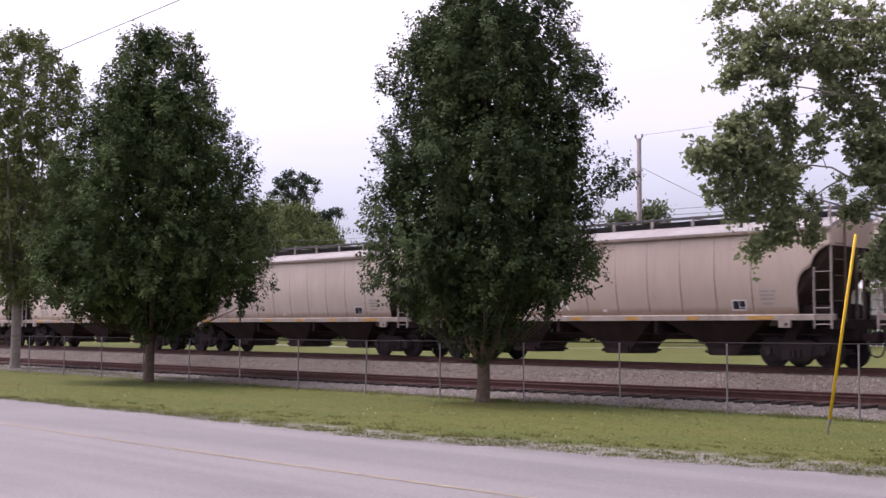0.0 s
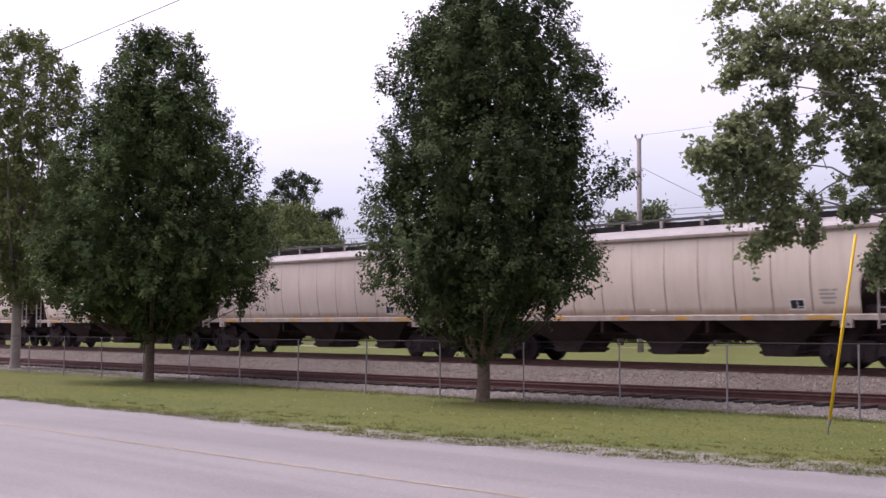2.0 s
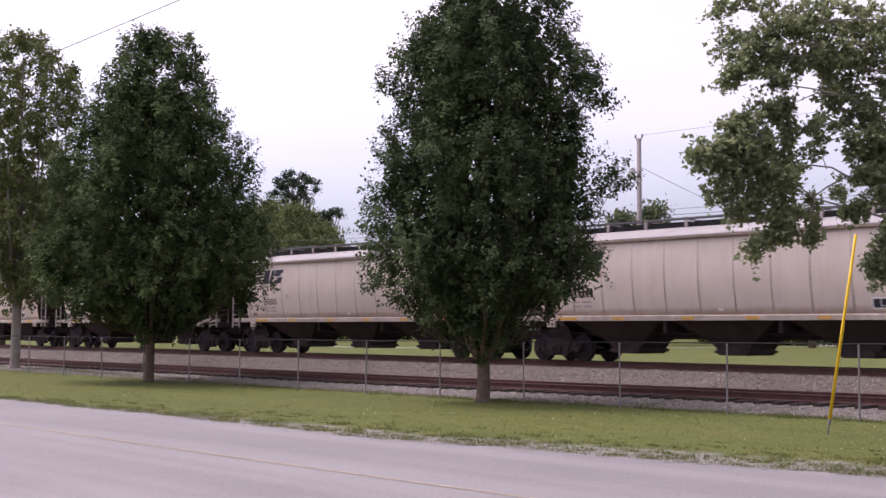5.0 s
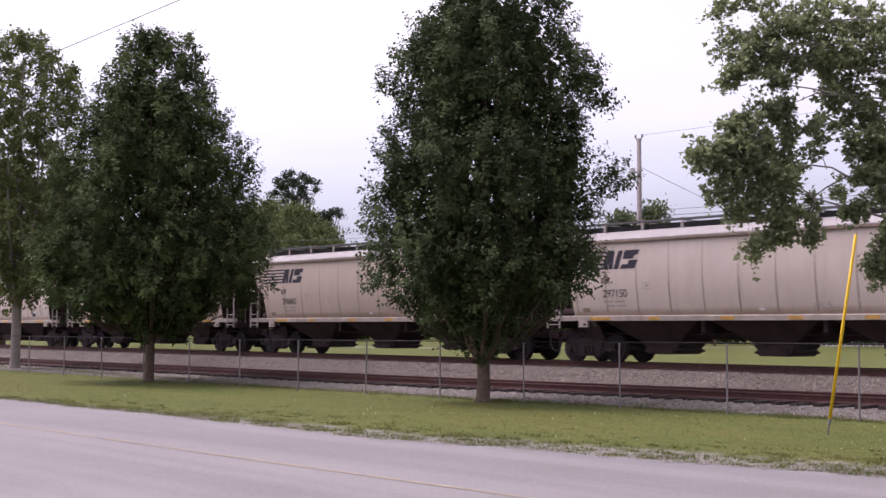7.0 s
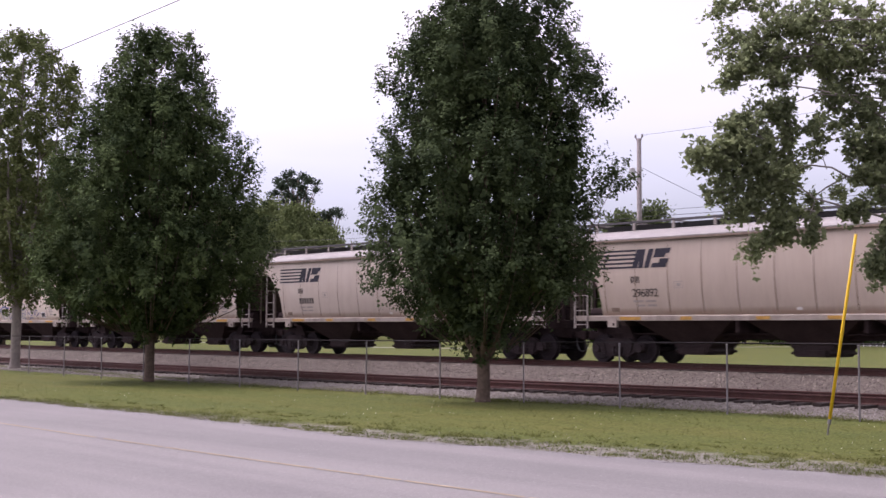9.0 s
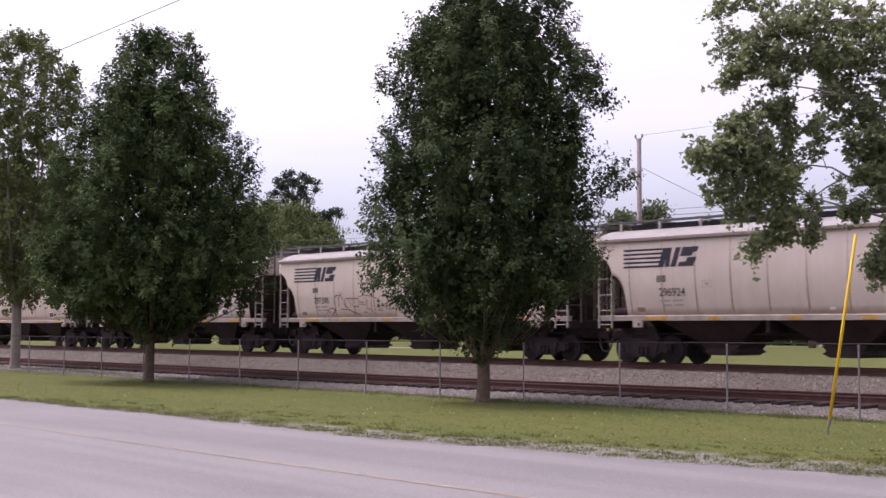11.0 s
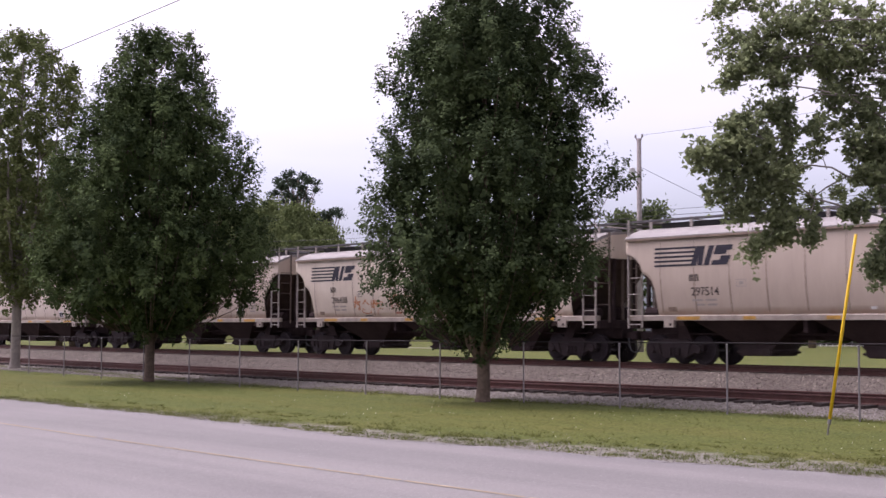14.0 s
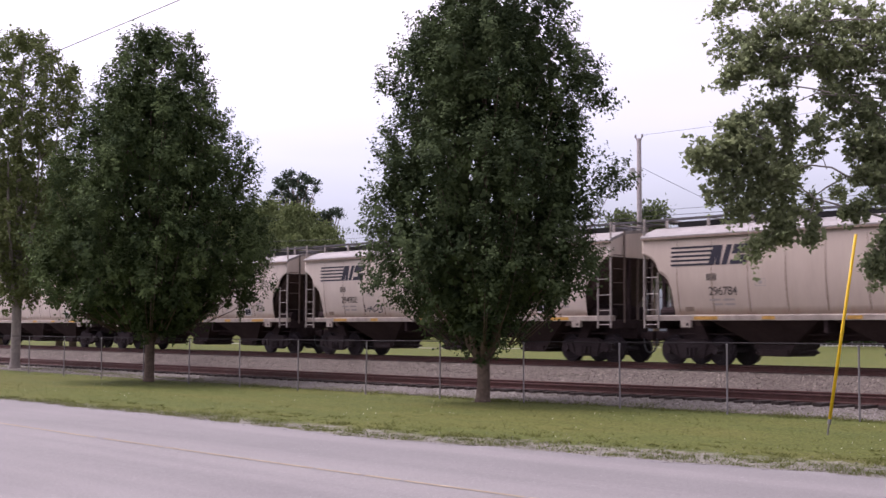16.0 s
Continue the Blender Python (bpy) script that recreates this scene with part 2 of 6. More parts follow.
def prism(bm, outline, axis, a, b):
    """A solid from an outline of (u, v) pairs, drawn out along axis from a to b."""
    def at(u, v, w):
        return {"x": (w, u, v), "y": (u, w, v), "z": (u, v, w)}[axis]
    p = [bm.verts.new(at(u, v, a)) for u, v in outline]
    q = [bm.verts.new(at(u, v, b)) for u, v in outline]
    n = len(p)
    for i in range(n):
        bm.faces.new((p[i], p[(i + 1) % n], q[(i + 1) % n], q[i]))
    bm.faces.new(p[::-1])
    bm.faces.new(q)


def tube(bm, pts, radii, seg=6):
    """A tapering tube along a line of points."""
    rings = []
    pts = [Vector(p) for p in pts]
    for i, p in enumerate(pts):
        d = (pts[min(i + 1, len(pts) - 1)] - pts[max(i - 1, 0)]).normalized()
        u = d.cross(Vector((0.31, 0.95, 0.05))).normalized()
        v = d.cross(u)
        rings.append([bm.verts.new(p + (u * math.cos(k * math.tau / seg) + v * math.sin(k * math.tau / seg)) * radii[i]) for k in range(seg)])
    for r, s in zip(rings, rings[1:]):
        for k in range(seg):
            bm.faces.new((r[k], r[(k + 1) % seg], s[(k + 1) % seg], s[k]))
    bm.faces.new(rings[0][::-1])
    bm.faces.new(rings[-1])


def finish(bm, name, material, smooth=False):
    bmesh.ops.recalc_face_normals(bm, faces=bm.faces)
    me = bpy.data.meshes.new(name)
    bm.to_mesh(me)
    bm.free()
    for mt in material if isinstance(material, (list, tuple)) else [material]:
        me.materials.append(mt)
    if smooth:
        me.polygons.foreach_set("use_smooth", [True] * len(me.polygons))
    return me


def part(name, bm, material, parent, label="", smooth=False):
    """Links a bmesh, or a mesh, as one mesh object under a thing or a part."""
    me = bm if isinstance(bm, bpy.types.Mesh) else finish(bm, name, material, smooth)
    ob = new(name, me)
    ob.parent = parent
    return tagged(ob, label)


def arrays_mesh(name, verts, faces, material):
    """A mesh from numpy arrays: verts (n, 3), faces (m, 3 or 4)."""
    me = bpy.data.meshes.new(name)
    k = faces.shape[1]
    me.vertices.add(len(verts))
    me.vertices.foreach_set("co", verts.astype(np.float32).ravel())
    me.loops.add(faces.size)
    me.loops.foreach_set("vertex_index", faces.astype(np.int32).ravel())
    me.polygons.add(len(faces))
    me.polygons.foreach_set("loop_start", np.arange(0, faces.size, k, dtype=np.int32))
    me.update(calc_edges=True)
    me.materials.append(material)
    return me


def bm_new():
    return bmesh.new()


def leaves_mesh(name, centres, sigma, per, size, material, seed):
    """Small folded leaves scattered round clump centres."""
    rng = np.random.default_rng(seed)
    n = len(centres) * per
    c = np.repeat(np.asarray(centres, float), per, 0)
    sg = np.repeat(np.broadcast_to(sigma, (len(centres),)), per)
    p = c + rng.normal(size=(n, 3)) * sg[:, None] * np.array([1, 1, 0.8])
    d = rng.normal(size=(n, 3))
    d /= np.linalg.norm(d, axis=1, keepdims=True)
    s = np.cross(d, rng.normal(size=(n, 3)))
    s /= np.linalg.norm(s, axis=1, keepdims=True)
    nn = np.cross(d, s)
    z = size * rng.uniform(0.65, 1.35, n)[:, None]
    v = np.stack([p, p + d * z * 0.5 + s * z * 0.36 + nn * z * 0.1, p + d * z, p + d * z * 0.5 - s * z * 0.36 + nn * z * 0.1], 1).reshape(-1, 3)
    return arrays_mesh(name, v, np.arange(n * 4).reshape(-1, 4), material)


# ---- ground ----
RAIL_Z, NEAR_Z = 0.756, 0.31
TRACK_Y, NEAR_Y = 32.85, 27.35
BED_Y = 23.3


def smooth(u):
    u = min(1.0, max(0.0, u))
    return u * u * (3 - 2 * u)


def dip(x):
    """How far the siding and the verge beside it sink towards -x."""
    return -0.09 * smooth((-x - 8) / 26)


def ground_height(y, x=0.0):
    pts = [(-400, 0.0), (BED_Y, 0.0), (24.8, 0.02), (25.8, 0.03), (26.1, 0.045), (28.6, 0.055), (29.2, 0.11), (30.9, 0.44), (31.4, 0.55), (34.4, 0.55), (36.8, 0.0), (45, -0.12), (72, 0.12), (101, 0.65), (150, 1.1), (3000, 1.1)]
    sink = dip(x) * smooth((y - 14) / 6) * (1 - smooth((y - 28.6) / 2.2))
    for (a, za), (b, zb) in zip(pts, pts[1:]):
        if y <= b:
            return za + (zb - za) * max(0.0, (y - a) / (b - a)) + sink
    return pts[-1][1]


XS = [-3000, -600, -250, -120, -80, -60, -45, -38, -34, -31, -28, -25, -22, -19, -16, -13, -10, -8, 0, 15, 60, 200, 800, 3000]


def build_ground():
    bm = bm_new()
    ys = [-400, -60, -10, 0, 5.4, 13.0, 14, 16, 18, 20, BED_Y, 24.8, 25.8, 26.1, 28.6, 29.2, 30.0, 30.9, 31.4, 34.4, 36.8, 45, 72, 101, 150, 400, 3000]
    grid = [[bm.verts.new((x, y, ground_height(y, x))) for x in XS] for y in ys]
    for j in range(len(ys) - 1):
        for i in range(len(XS) - 1):
            bm.faces.new((grid[j][i], grid[j][i + 1], grid[j + 1][i + 1], grid[j + 1][i]))
    g = new("ground", finish(bm, "ground", M["lawn"]))
    tagged(g, "mown green lawn verge and field beside the tracks", "grass", kind="structure")


def verge_line(x):
    """The mean line of the asphalt's edge, which turns away from the track where the road widens."""
    return 12.84 + 0.137 * min(13.0, max(0.0, x + 15.6))


def road_edge(x):
    return verge_line(x) + 0.10 * math.sin(x * 0.9) * math.sin(x * 0.37 + 1) + 0.05 * math.sin(x * 5.1) + 0.03 * math.sin(x * 13.7 + 1)


def build_road():
    bm = bm_new()
    xs = [-400, -200, -120] + [-90 + 0.25 * i for i in range(400)] + [40, 120, 400]
    rows = []
    for x in xs:
        e = road_edge(x) if -90 <= x <= 10 else 12.84 if x < 0 else 14.62
        rows.append([bm.verts.new(q) for q in ((x, 3.0, -0.02), (x, 5.6, 0.02), (x, 9.5, 0.05), (x, e - 0.05, 0.022), (x, e, -0.03))])
    for r, s in zip(rows, rows[1:]):
        for k in range(4):
            bm.faces.new((r[k], s[k], s[k + 1], r[k + 1]))
    road = new("road", finish(bm, "road", M["asphalt"]))
    tagged(road, "worn pale gray asphalt road with a ragged edge", "road", kind="structure")
    bm = bm_new()
    rng = random.Random(5)
    x = -88.0
    while x < 6:
        ln = rng.uniform(0.5, 2.4)
        y0, y1 = (9.22 + 0.0016 * max(-16.0, q + 14) ** 2 for q in (x, x + ln))
        w = rng.uniform(0.028, 0.042)
        q = [bm.verts.new((a, b, 0.0535)) for a, b in ((x, y0 - w), (x + ln, y1 - w), (x + ln, y1 + w), (x, y0 + w))]
        bm.faces.new(q)
        x += ln + rng.choice((0.02, 0.04, 0.08, 0.25))
    part("centre_line", bm, M["line"], road, "faded worn yellow centre line")
    # the darker lip along the edge of the asphalt, broken in places
    bm = bm_new()
    rng = random.Random(17)
    x = -46.0
    while x < 0:
        ln = rng.uniform(1.5, 5.0)
        n = int(ln / 0.12)
        w = rng.uniform(0.18, 0.42) * (1 if x > -24 else 0.7)
        row = []
        for i in range(n + 1):
            q = x + ln * i / n
            k = max(0.0, math.sin(math.pi * i / n)) ** 0.4 * w * rng.uniform(0.8, 1.15)
            e = road_edge(q) - 0.05
            row.append((bm.verts.new((q, e - k, 0.0265 + 0.028 * k / 3.6)), bm.verts.new((q, e + 0.045, 0.004))))
        for p, q in zip(row, row[1:]):
            bm.faces.new((p[0], q[0], q[1], p[1]))
        x += ln + rng.choice((0.0, 0.1, 0.5))
    part("sealed_edge", bm, M["dark_lip"], road, "dark lip along the asphalt edge")
    # loose pale gravel along the edge of the asphalt
    rng = np.random.default_rng(8)
    n = 26000
    px = -3 - 57 * rng.uniform(0, 1, n) ** 1.15
    lump = np.sin(px * 0.8) + np.sin(px * 2.3 + 1) + np.sin(px * 0.21 + 2)
    keep = rng.uniform(0, 1, n) < np.clip(0.42 + 0.22 * lump + (px + 24) * 0.022, 0.05, 1)
    px = px[keep]
    reach = np.clip(0.14 + (px + 30) * 0.020, 0.10, 0.42)
    py = np.array([road_edge(v) for v in px]) + rng.gamma(1.5, 1.0, len(px)) * reach + 0.03
    stones("roadside_gravel", px, py, np.full(len(px), 0.010), 0.005, 0.014, M["pebble"], 9, "pale loose gravel along the ragged road edge", "gravel")


def stones(name, px, py, pz, lo, hi, material, seed, label, category, parent=None):
    rng = np.random.default_rng(seed)
    n = len(px)
    octa = np.array([(1, 0, 0), (0, 1, 0), (-1, 0, 0), (0, -1, 0), (0, 0, 1), (0, 0, -1)], float)
    s = rng.uniform(lo, hi, n)
    v = octa[None] * s[:, None, None] * rng.uniform(0.6, 1.25, (n, 6, 1))
    a = rng.uniform(0, math.tau, n)
    ca, sa_ = np.cos(a)[:, None], np.sin(a)[:, None]
    v = np.stack([v[..., 0] * ca - v[..., 1] * sa_, v[..., 0] * sa_ + v[..., 1] * ca, v[..., 2] * 0.75], -1)
    v += np.stack([px, py, pz], -1)[:, None]
    f = np.array([(0, 1, 4), (1, 2, 4), (2, 3, 4), (3, 0, 4), (1, 0, 5), (2, 1, 5), (3, 2, 5), (0, 3, 5)])
    faces = (f[None] + (np.arange(n) * 6)[:, None, None]).reshape(-1, 3)
    ob = new(name, arrays_mesh(name, v.reshape(-1, 3), faces, material))
    ob.parent = parent
    return tagged(ob, label, category, kind="stuff")


def build_grass():
    rng = np.random.default_rng(3)

    def blades(px, py, h, w, lean):
        n = len(px)
        z = np.array([ground_height(b, a) for a, b in zip(px, py)])
        ang = rng.uniform(0, math.tau, n)
        base = np.stack([px, py, z - 0.005], -1)
        side = np.stack([np.cos(ang) * w, np.sin(ang) * w, np.zeros(n)], -1)
        tip = base + np.stack([rng.normal(0, lean, n), rng.normal(0, lean, n), h], -1)
        return np.stack([base - side, base + side, tip], 1).reshape(-1, 3)

    def fray(x):
        """Where the lawn gives way to the ballast."""
        return BED_Y + 0.25 * np.sin(x * 0.9) * np.sin(x * 0.31 + 2) + np.clip((-34 - x) * 0.08, 0, 1.5)

    # the mown lawn, in passes of the mower and uneven patches
    n = 42000
    px = -4 - 62 * rng.uniform(0, 1, n) ** 1.25
    py = rng.uniform(12.7, 24.6, n)
    edge = np.array([road_edge(v) for v in px])
    band = np.clip(0.25 + (px + 30) * 0.05, 0.15, 0.95)
    keep = (py > edge + rng.exponential(1, n) * band) & (py < fray(px))
    patch = np.sin(px * 1.7 + py) * np.sin(py * 2.1 - px * 0.6) + 0.8 * np.sin(py * 3.4 + px * 0.12)
    keep &= rng.uniform(0, 1, n) < 0.62 + 0.3 * patch
    px, py = px[keep], py[keep]
    h = rng.gamma(5, 0.0036, len(px)) + 0.006
    tall = np.abs(py - fence_y(px)) < 0.3
    v = [blades(px, py, np.where(tall, h * 1.7, h), 0.010, 0.05)]
    # tufts on the gravel along the road
    k = 1500
    cx = -4 - 58 * rng.uniform(0, 1, k) ** 1.4
    cy = np.array([road_edge(q) for q in cx]) + rng.gamma(1.6, 1.0, k) * np.clip(0.2 + (cx + 30) * 0.03, 0.14, 0.7) + 0.04
    big = np.repeat(rng.uniform(0.5, 1.3, k), 30)
    cx, cy = np.repeat(cx, 30), np.repeat(cy, 30)
    m = len(cx)
    v.append(blades(cx + rng.normal(0, 0.10, m) * big, cy + rng.normal(0, 0.06, m) * big, rng.uniform(0.015, 0.065, m) * big, 0.008, 0.05))
    # rank growth along the fence and over the ballast's edge
    k = 900
    cx = -6 - 60 * rng.uniform(0, 1, k) ** 1.2
    cy = fray(cx) + rng.normal(0.05, 0.28, k)
    big = np.repeat(rng.uniform(0.5, 1.3, k), 24)
    cx, cy = np.repeat(cx, 24), np.repeat(cy, 24)
    m = len(cx)
    v.append(blades(cx + rng.normal(0, 0.14, m) * big, cy + rng.normal(0, 0.12, m) * big, rng.uniform(0.02, 0.09, m) * big, 0.009, 0.09))
    v = np.concatenate(v)
    ob = new("grass", arrays_mesh("grass", v, np.arange(len(v)).reshape(-1, 3), M["blade"]))
    tagged(ob, "short mown green grass with dry blades", "grass", kind="stuff")
    # small pale clover heads in the lawn
    n = 420
    px = -6 - 34 * rng.uniform(0, 1, n) ** 1.5
    py = rng.uniform(15.0, 22.6, n)
    keep = np.sin(px * 0.9 + 1) * np.sin(py * 0.8 + px * 0.3) > rng.uniform(-0.5, 0.9, n)
    px, py = px[keep], py[keep]
    pz = np.array([ground_height(b, a) for a, b in zip(px, py)]) + 0.045
    stones("clover_flowers", px, py, pz, 0.007, 0.012, M["clover"], 12, "small white clover heads scattered in the lawn", "flowers")


# ---- railway ----
def rail_mesh(low):
    """A rail along x; low says how far it sinks at x."""
    bm = bm_new()
    half = [(0.076, 0.0), (0.076, 0.012), (0.012, 0.03), (0.009, 0.125), (0.036, 0.138), (0.036, 0.165), (0.028, 0.173)]
    outline = half + [(-u, v) for u, v in half[::-1]]
    rows = [[bm.verts.new((x, u, v + low(x))) for u, v in outline] for x in [-180, -90] + XS[4:19] + [120]]
    n = len(outline)
    for p, q in zip(rows, rows[1:]):
        for i in range(n):
            bm.faces.new((p[i], p[(i + 1) % n], q[(i + 1) % n], q[i]))
    bm.faces.new(rows[0][::-1])
    bm.faces.new(rows[-1])
    return finish(bm, "rail", M["rail"])


def tie_mesh():
    bm = bm_new()
    box(bm, -0.115, 0.115, -1.36, 1.34, -0.17, 0.0, 0.012)
    return finish(bm, "tie", M["tie"])


def build_track(name, y, z, label, seed, n_stone, band, stone, size, low):
    """Rails, ties and ballast of one track; z is the top of the rail, low its sinking along x."""
    tr = new(name)
    tr.location = (0, y, 0)
    tagged(tr, label, "railway track", kind="structure")
    me, tm = rail_mesh(low), tie_mesh()
    for s in (-1, 1):
        r = part("rail", me, None, tr)
        r.location = (0, s * 0.753, z - 0.173)
    rng = random.Random(seed)
    for i in range(150):
        t = part("tie", tm, None, tr)
        x = -80 + i * 0.533 + rng.uniform(-0.04, 0.04)
        t.location = (x, rng.uniform(-0.09, 0.09), z - 0.178 + low(x) + rng.uniform(-0.012, 0.016))
        t.rotation_euler = (0, 0, rng.uniform(-0.03, 0.03))
    rng = np.random.default_rng(seed)
    px = -3 - 80 * rng.uniform(0, 1, n_stone) ** 1.3
    py = rng.uniform(band[0], band[1], n_stone)
    clear = (np.abs(py - y) > 1.08) | (rng.uniform(0, 1, n_stone) < 0.12)
    px, py = px[clear], py[clear]
    pz = np.array([ground_height(v, u) for u, v in zip(px, py)]) + rng.uniform(0.0, 0.03, len(py))
    stones("ballast_stones", px, py - y, pz, size * 0.45, size, M[stone], seed + 1, "", "", tr)
    bm = bm_new()
    ys = [v for v in (BED_Y, 23.6, 24.8, 25.8, 26.1, 28.6, 29.2, 30.0, 30.9, 31.4, 33, 34.4, 35.2) if band[0] - 0.01 <= v <= band[1] + 0.01]
    xs = [-300, -100] + XS[4:19] + [300]
    a = [[bm.verts.new((x, v - y, ground_height(v, x) + (0.02 if j not in (0, len(ys) - 1) else -0.01))) for x in xs] for j, v in enumerate(ys)]
    for j in range(len(ys) - 1):
        for i in range(len(xs) - 1):
            bm.faces.new((a[j][i], a[j][i + 1], a[j + 1][i + 1], a[j + 1][i]))
    part("ballast_bed", bm, M[stone + "_bed"], tr, "crushed stone ballast bed")
    bm = bm_new()
    rows = [[bm.verts.new((x, v, h + low(x))) for v, h in ((-0.86, z - 0.222), (-0.66, z - 0.172), (0.66, z - 0.172))] for x in xs]
    for p, q in zip(rows, rows[1:]):
        for k in range(2):
            bm.faces.new((p[k], q[k], q[k + 1], p[k + 1]))
    part("fouled_bed", bm, M["fouled"], tr, "dark rust-stained dirt between the rails")


# ---- chain-link fence ----
FENCE_SLOPE = 0.019
POSTS = (-9.6, -12.68, -15.74, -18.66, -21.70, -24.75, -27.83, -31.03, -34.13, -37.15, -40.15, -43.2, -46.2, -49.25)


def fence_y(x):
    return 22.85 + FENCE_SLOPE * (x + 12.6)


def build_fence():
    f = new("chain_link_fence")
    f.location = (0, 22.85, 0)
    f.rotation_euler.z = math.atan(FENCE_SLOPE)
    tagged(f, "thin galvanised chain-link fence between lawn and tracks", "fence")

    def at(x):
        """Along the fence's own length, and how low it stands there."""
        return (x + 12.6) / math.cos(math.atan(FENCE_SLOPE)), dip(x)
    f.location.x = -12.6
    bm = bm_new()
    rod(bm, (0, 0, -0.1), (0, 0, 1.50), 0.021, 0.021, 10)
    bmesh.ops.create_uvsphere(bm, u_segments=10, v_segments=6, radius=0.03, matrix=Matrix.Translation((0, 0, 1.50)))
    pm = finish(bm, "post", M["steel"])
    rng = random.Random(4)
    for x in (-6.5,) + POSTS + tuple(-52.3 - 3.05 * i for i in range(12)):
        o = part("post", pm, None, f)
        u, low = at(x)
        o.location = (u, 0, low)
        o.rotation_euler = (rng.uniform(-0.012, 0.012), rng.uniform(-0.012, 0.012), 0)
    bm = bm_new()
    tube(bm, [(at(x)[0], 0, 1.54 + dip(x)) for x in (-95, -60, -45, -34, -28, -22, -16, -10, -2)], [0.013] * 9, 8)
    part("top_rail", bm, M["raildark"], f, "dull dark steel top rail")
    # the woven wire, as two sets of slanting strands
    n = 1500
    x = -80 + np.arange(n) * 0.06
    vs, fs = [], []
    r = 0.0003
    for sgn, yy in ((1, 0.03), (-1, 0.034)):
        lo = np.stack([x, np.full(n, yy), np.full(n, 0.0)], -1)
        hi = np.stack([x + sgn * 1.5, np.full(n, yy), np.full(n, 1.53)], -1)
        for q in (lo, hi):
            q[:, 2] += [dip(u - 12.6) for u in q[:, 0]]
        for dx, dz in ((-r, r), (r, -r)):
            vs.append(lo + (dx, 0, dz))
            vs.append(hi + (dx, 0, dz))
        k = len(fs) * 4 * n
        i = np.arange(n)
        fs.append(np.stack([k + i, k + n + i, k + 3 * n + i, k + 2 * n + i], -1))
    me = arrays_mesh("wire_mesh", np.concatenate(vs), np.concatenate(fs), M["steel"])
    tagged(part("wire_mesh", me, None, f), kind="stuff")


# ---- trees ----
RIGHT = Vector((0.676, 0.737, 0))


def crown_puffs(profile, count, inner, seed, limbs, r_lo, r_hi, rough, tuck):
    """Leafy tufts of an upswept crown, gathered along its limbs. profile rows: height, reach to either side.
    Returns places, radii and the way each tuft grows."""
    rng = np.random.default_rng(seed)
    zs = np.array([q[0] for q in profile])
    lo, hi = np.array([q[1] for q in profile]), np.array([q[2] for q in profile])
    fine = np.linspace(zs[0], zs[-1], 300)
    w = np.interp(fine, zs, lo) + np.interp(fine, zs, hi) + 0.25
    cdf = np.cumsum(w) / w.sum()
    across = Vector((-RIGHT.y, RIGHT.x, 0))
    out = []
    for n in range(count + inner):
        shell = n < count
        z = np.interp(((n if shell else n - count) + rng.uniform(0.2, 0.8)) / (count if shell else inner), cdf, fine)
        up = (z - zs[0]) / (zs[-1] - zs[0])
        a = n * 2.39996 + rng.normal(0, 0.15)
        a -= (0.45 + 0.55 * up) / limbs * math.sin(limbs * a + seed + 0.6 * math.sin(z * 0.8))
        c, sn = math.cos(a), math.sin(a)
        u = RIGHT * c + across * sn
        r = rng.uniform(r_lo, r_hi) * (1.0 - 0.25 * up)
        full = np.interp(z, zs, lo) * (1 - c) / 2 + np.interp(z, zs, hi) * (1 + c) / 2
        lump = noise.noise(Vector((c * full * 0.8 + seed, sn * full * 0.8, z * 0.8)))
        reach = full * (1 + rough * lump) * (rng.uniform(0.80, 0.97) if n % 3 else rng.uniform(0.96, 1.03))
        reach = max(0.0, reach - r * (0.55 + tuck * smooth(up * 3))) * (1.0 if shell else rng.uniform(0.25, 0.75))
        out.append((u.x * reach, u.y * reach, min(z, zs[-1] - r) - 0.5 * tuck * r, r, *(u * 0.55 + Vector((0, 0, 1))).normalized()))
    out = np.array(out)
    return out[:, :3], out[:, 3], out[:, 4:]


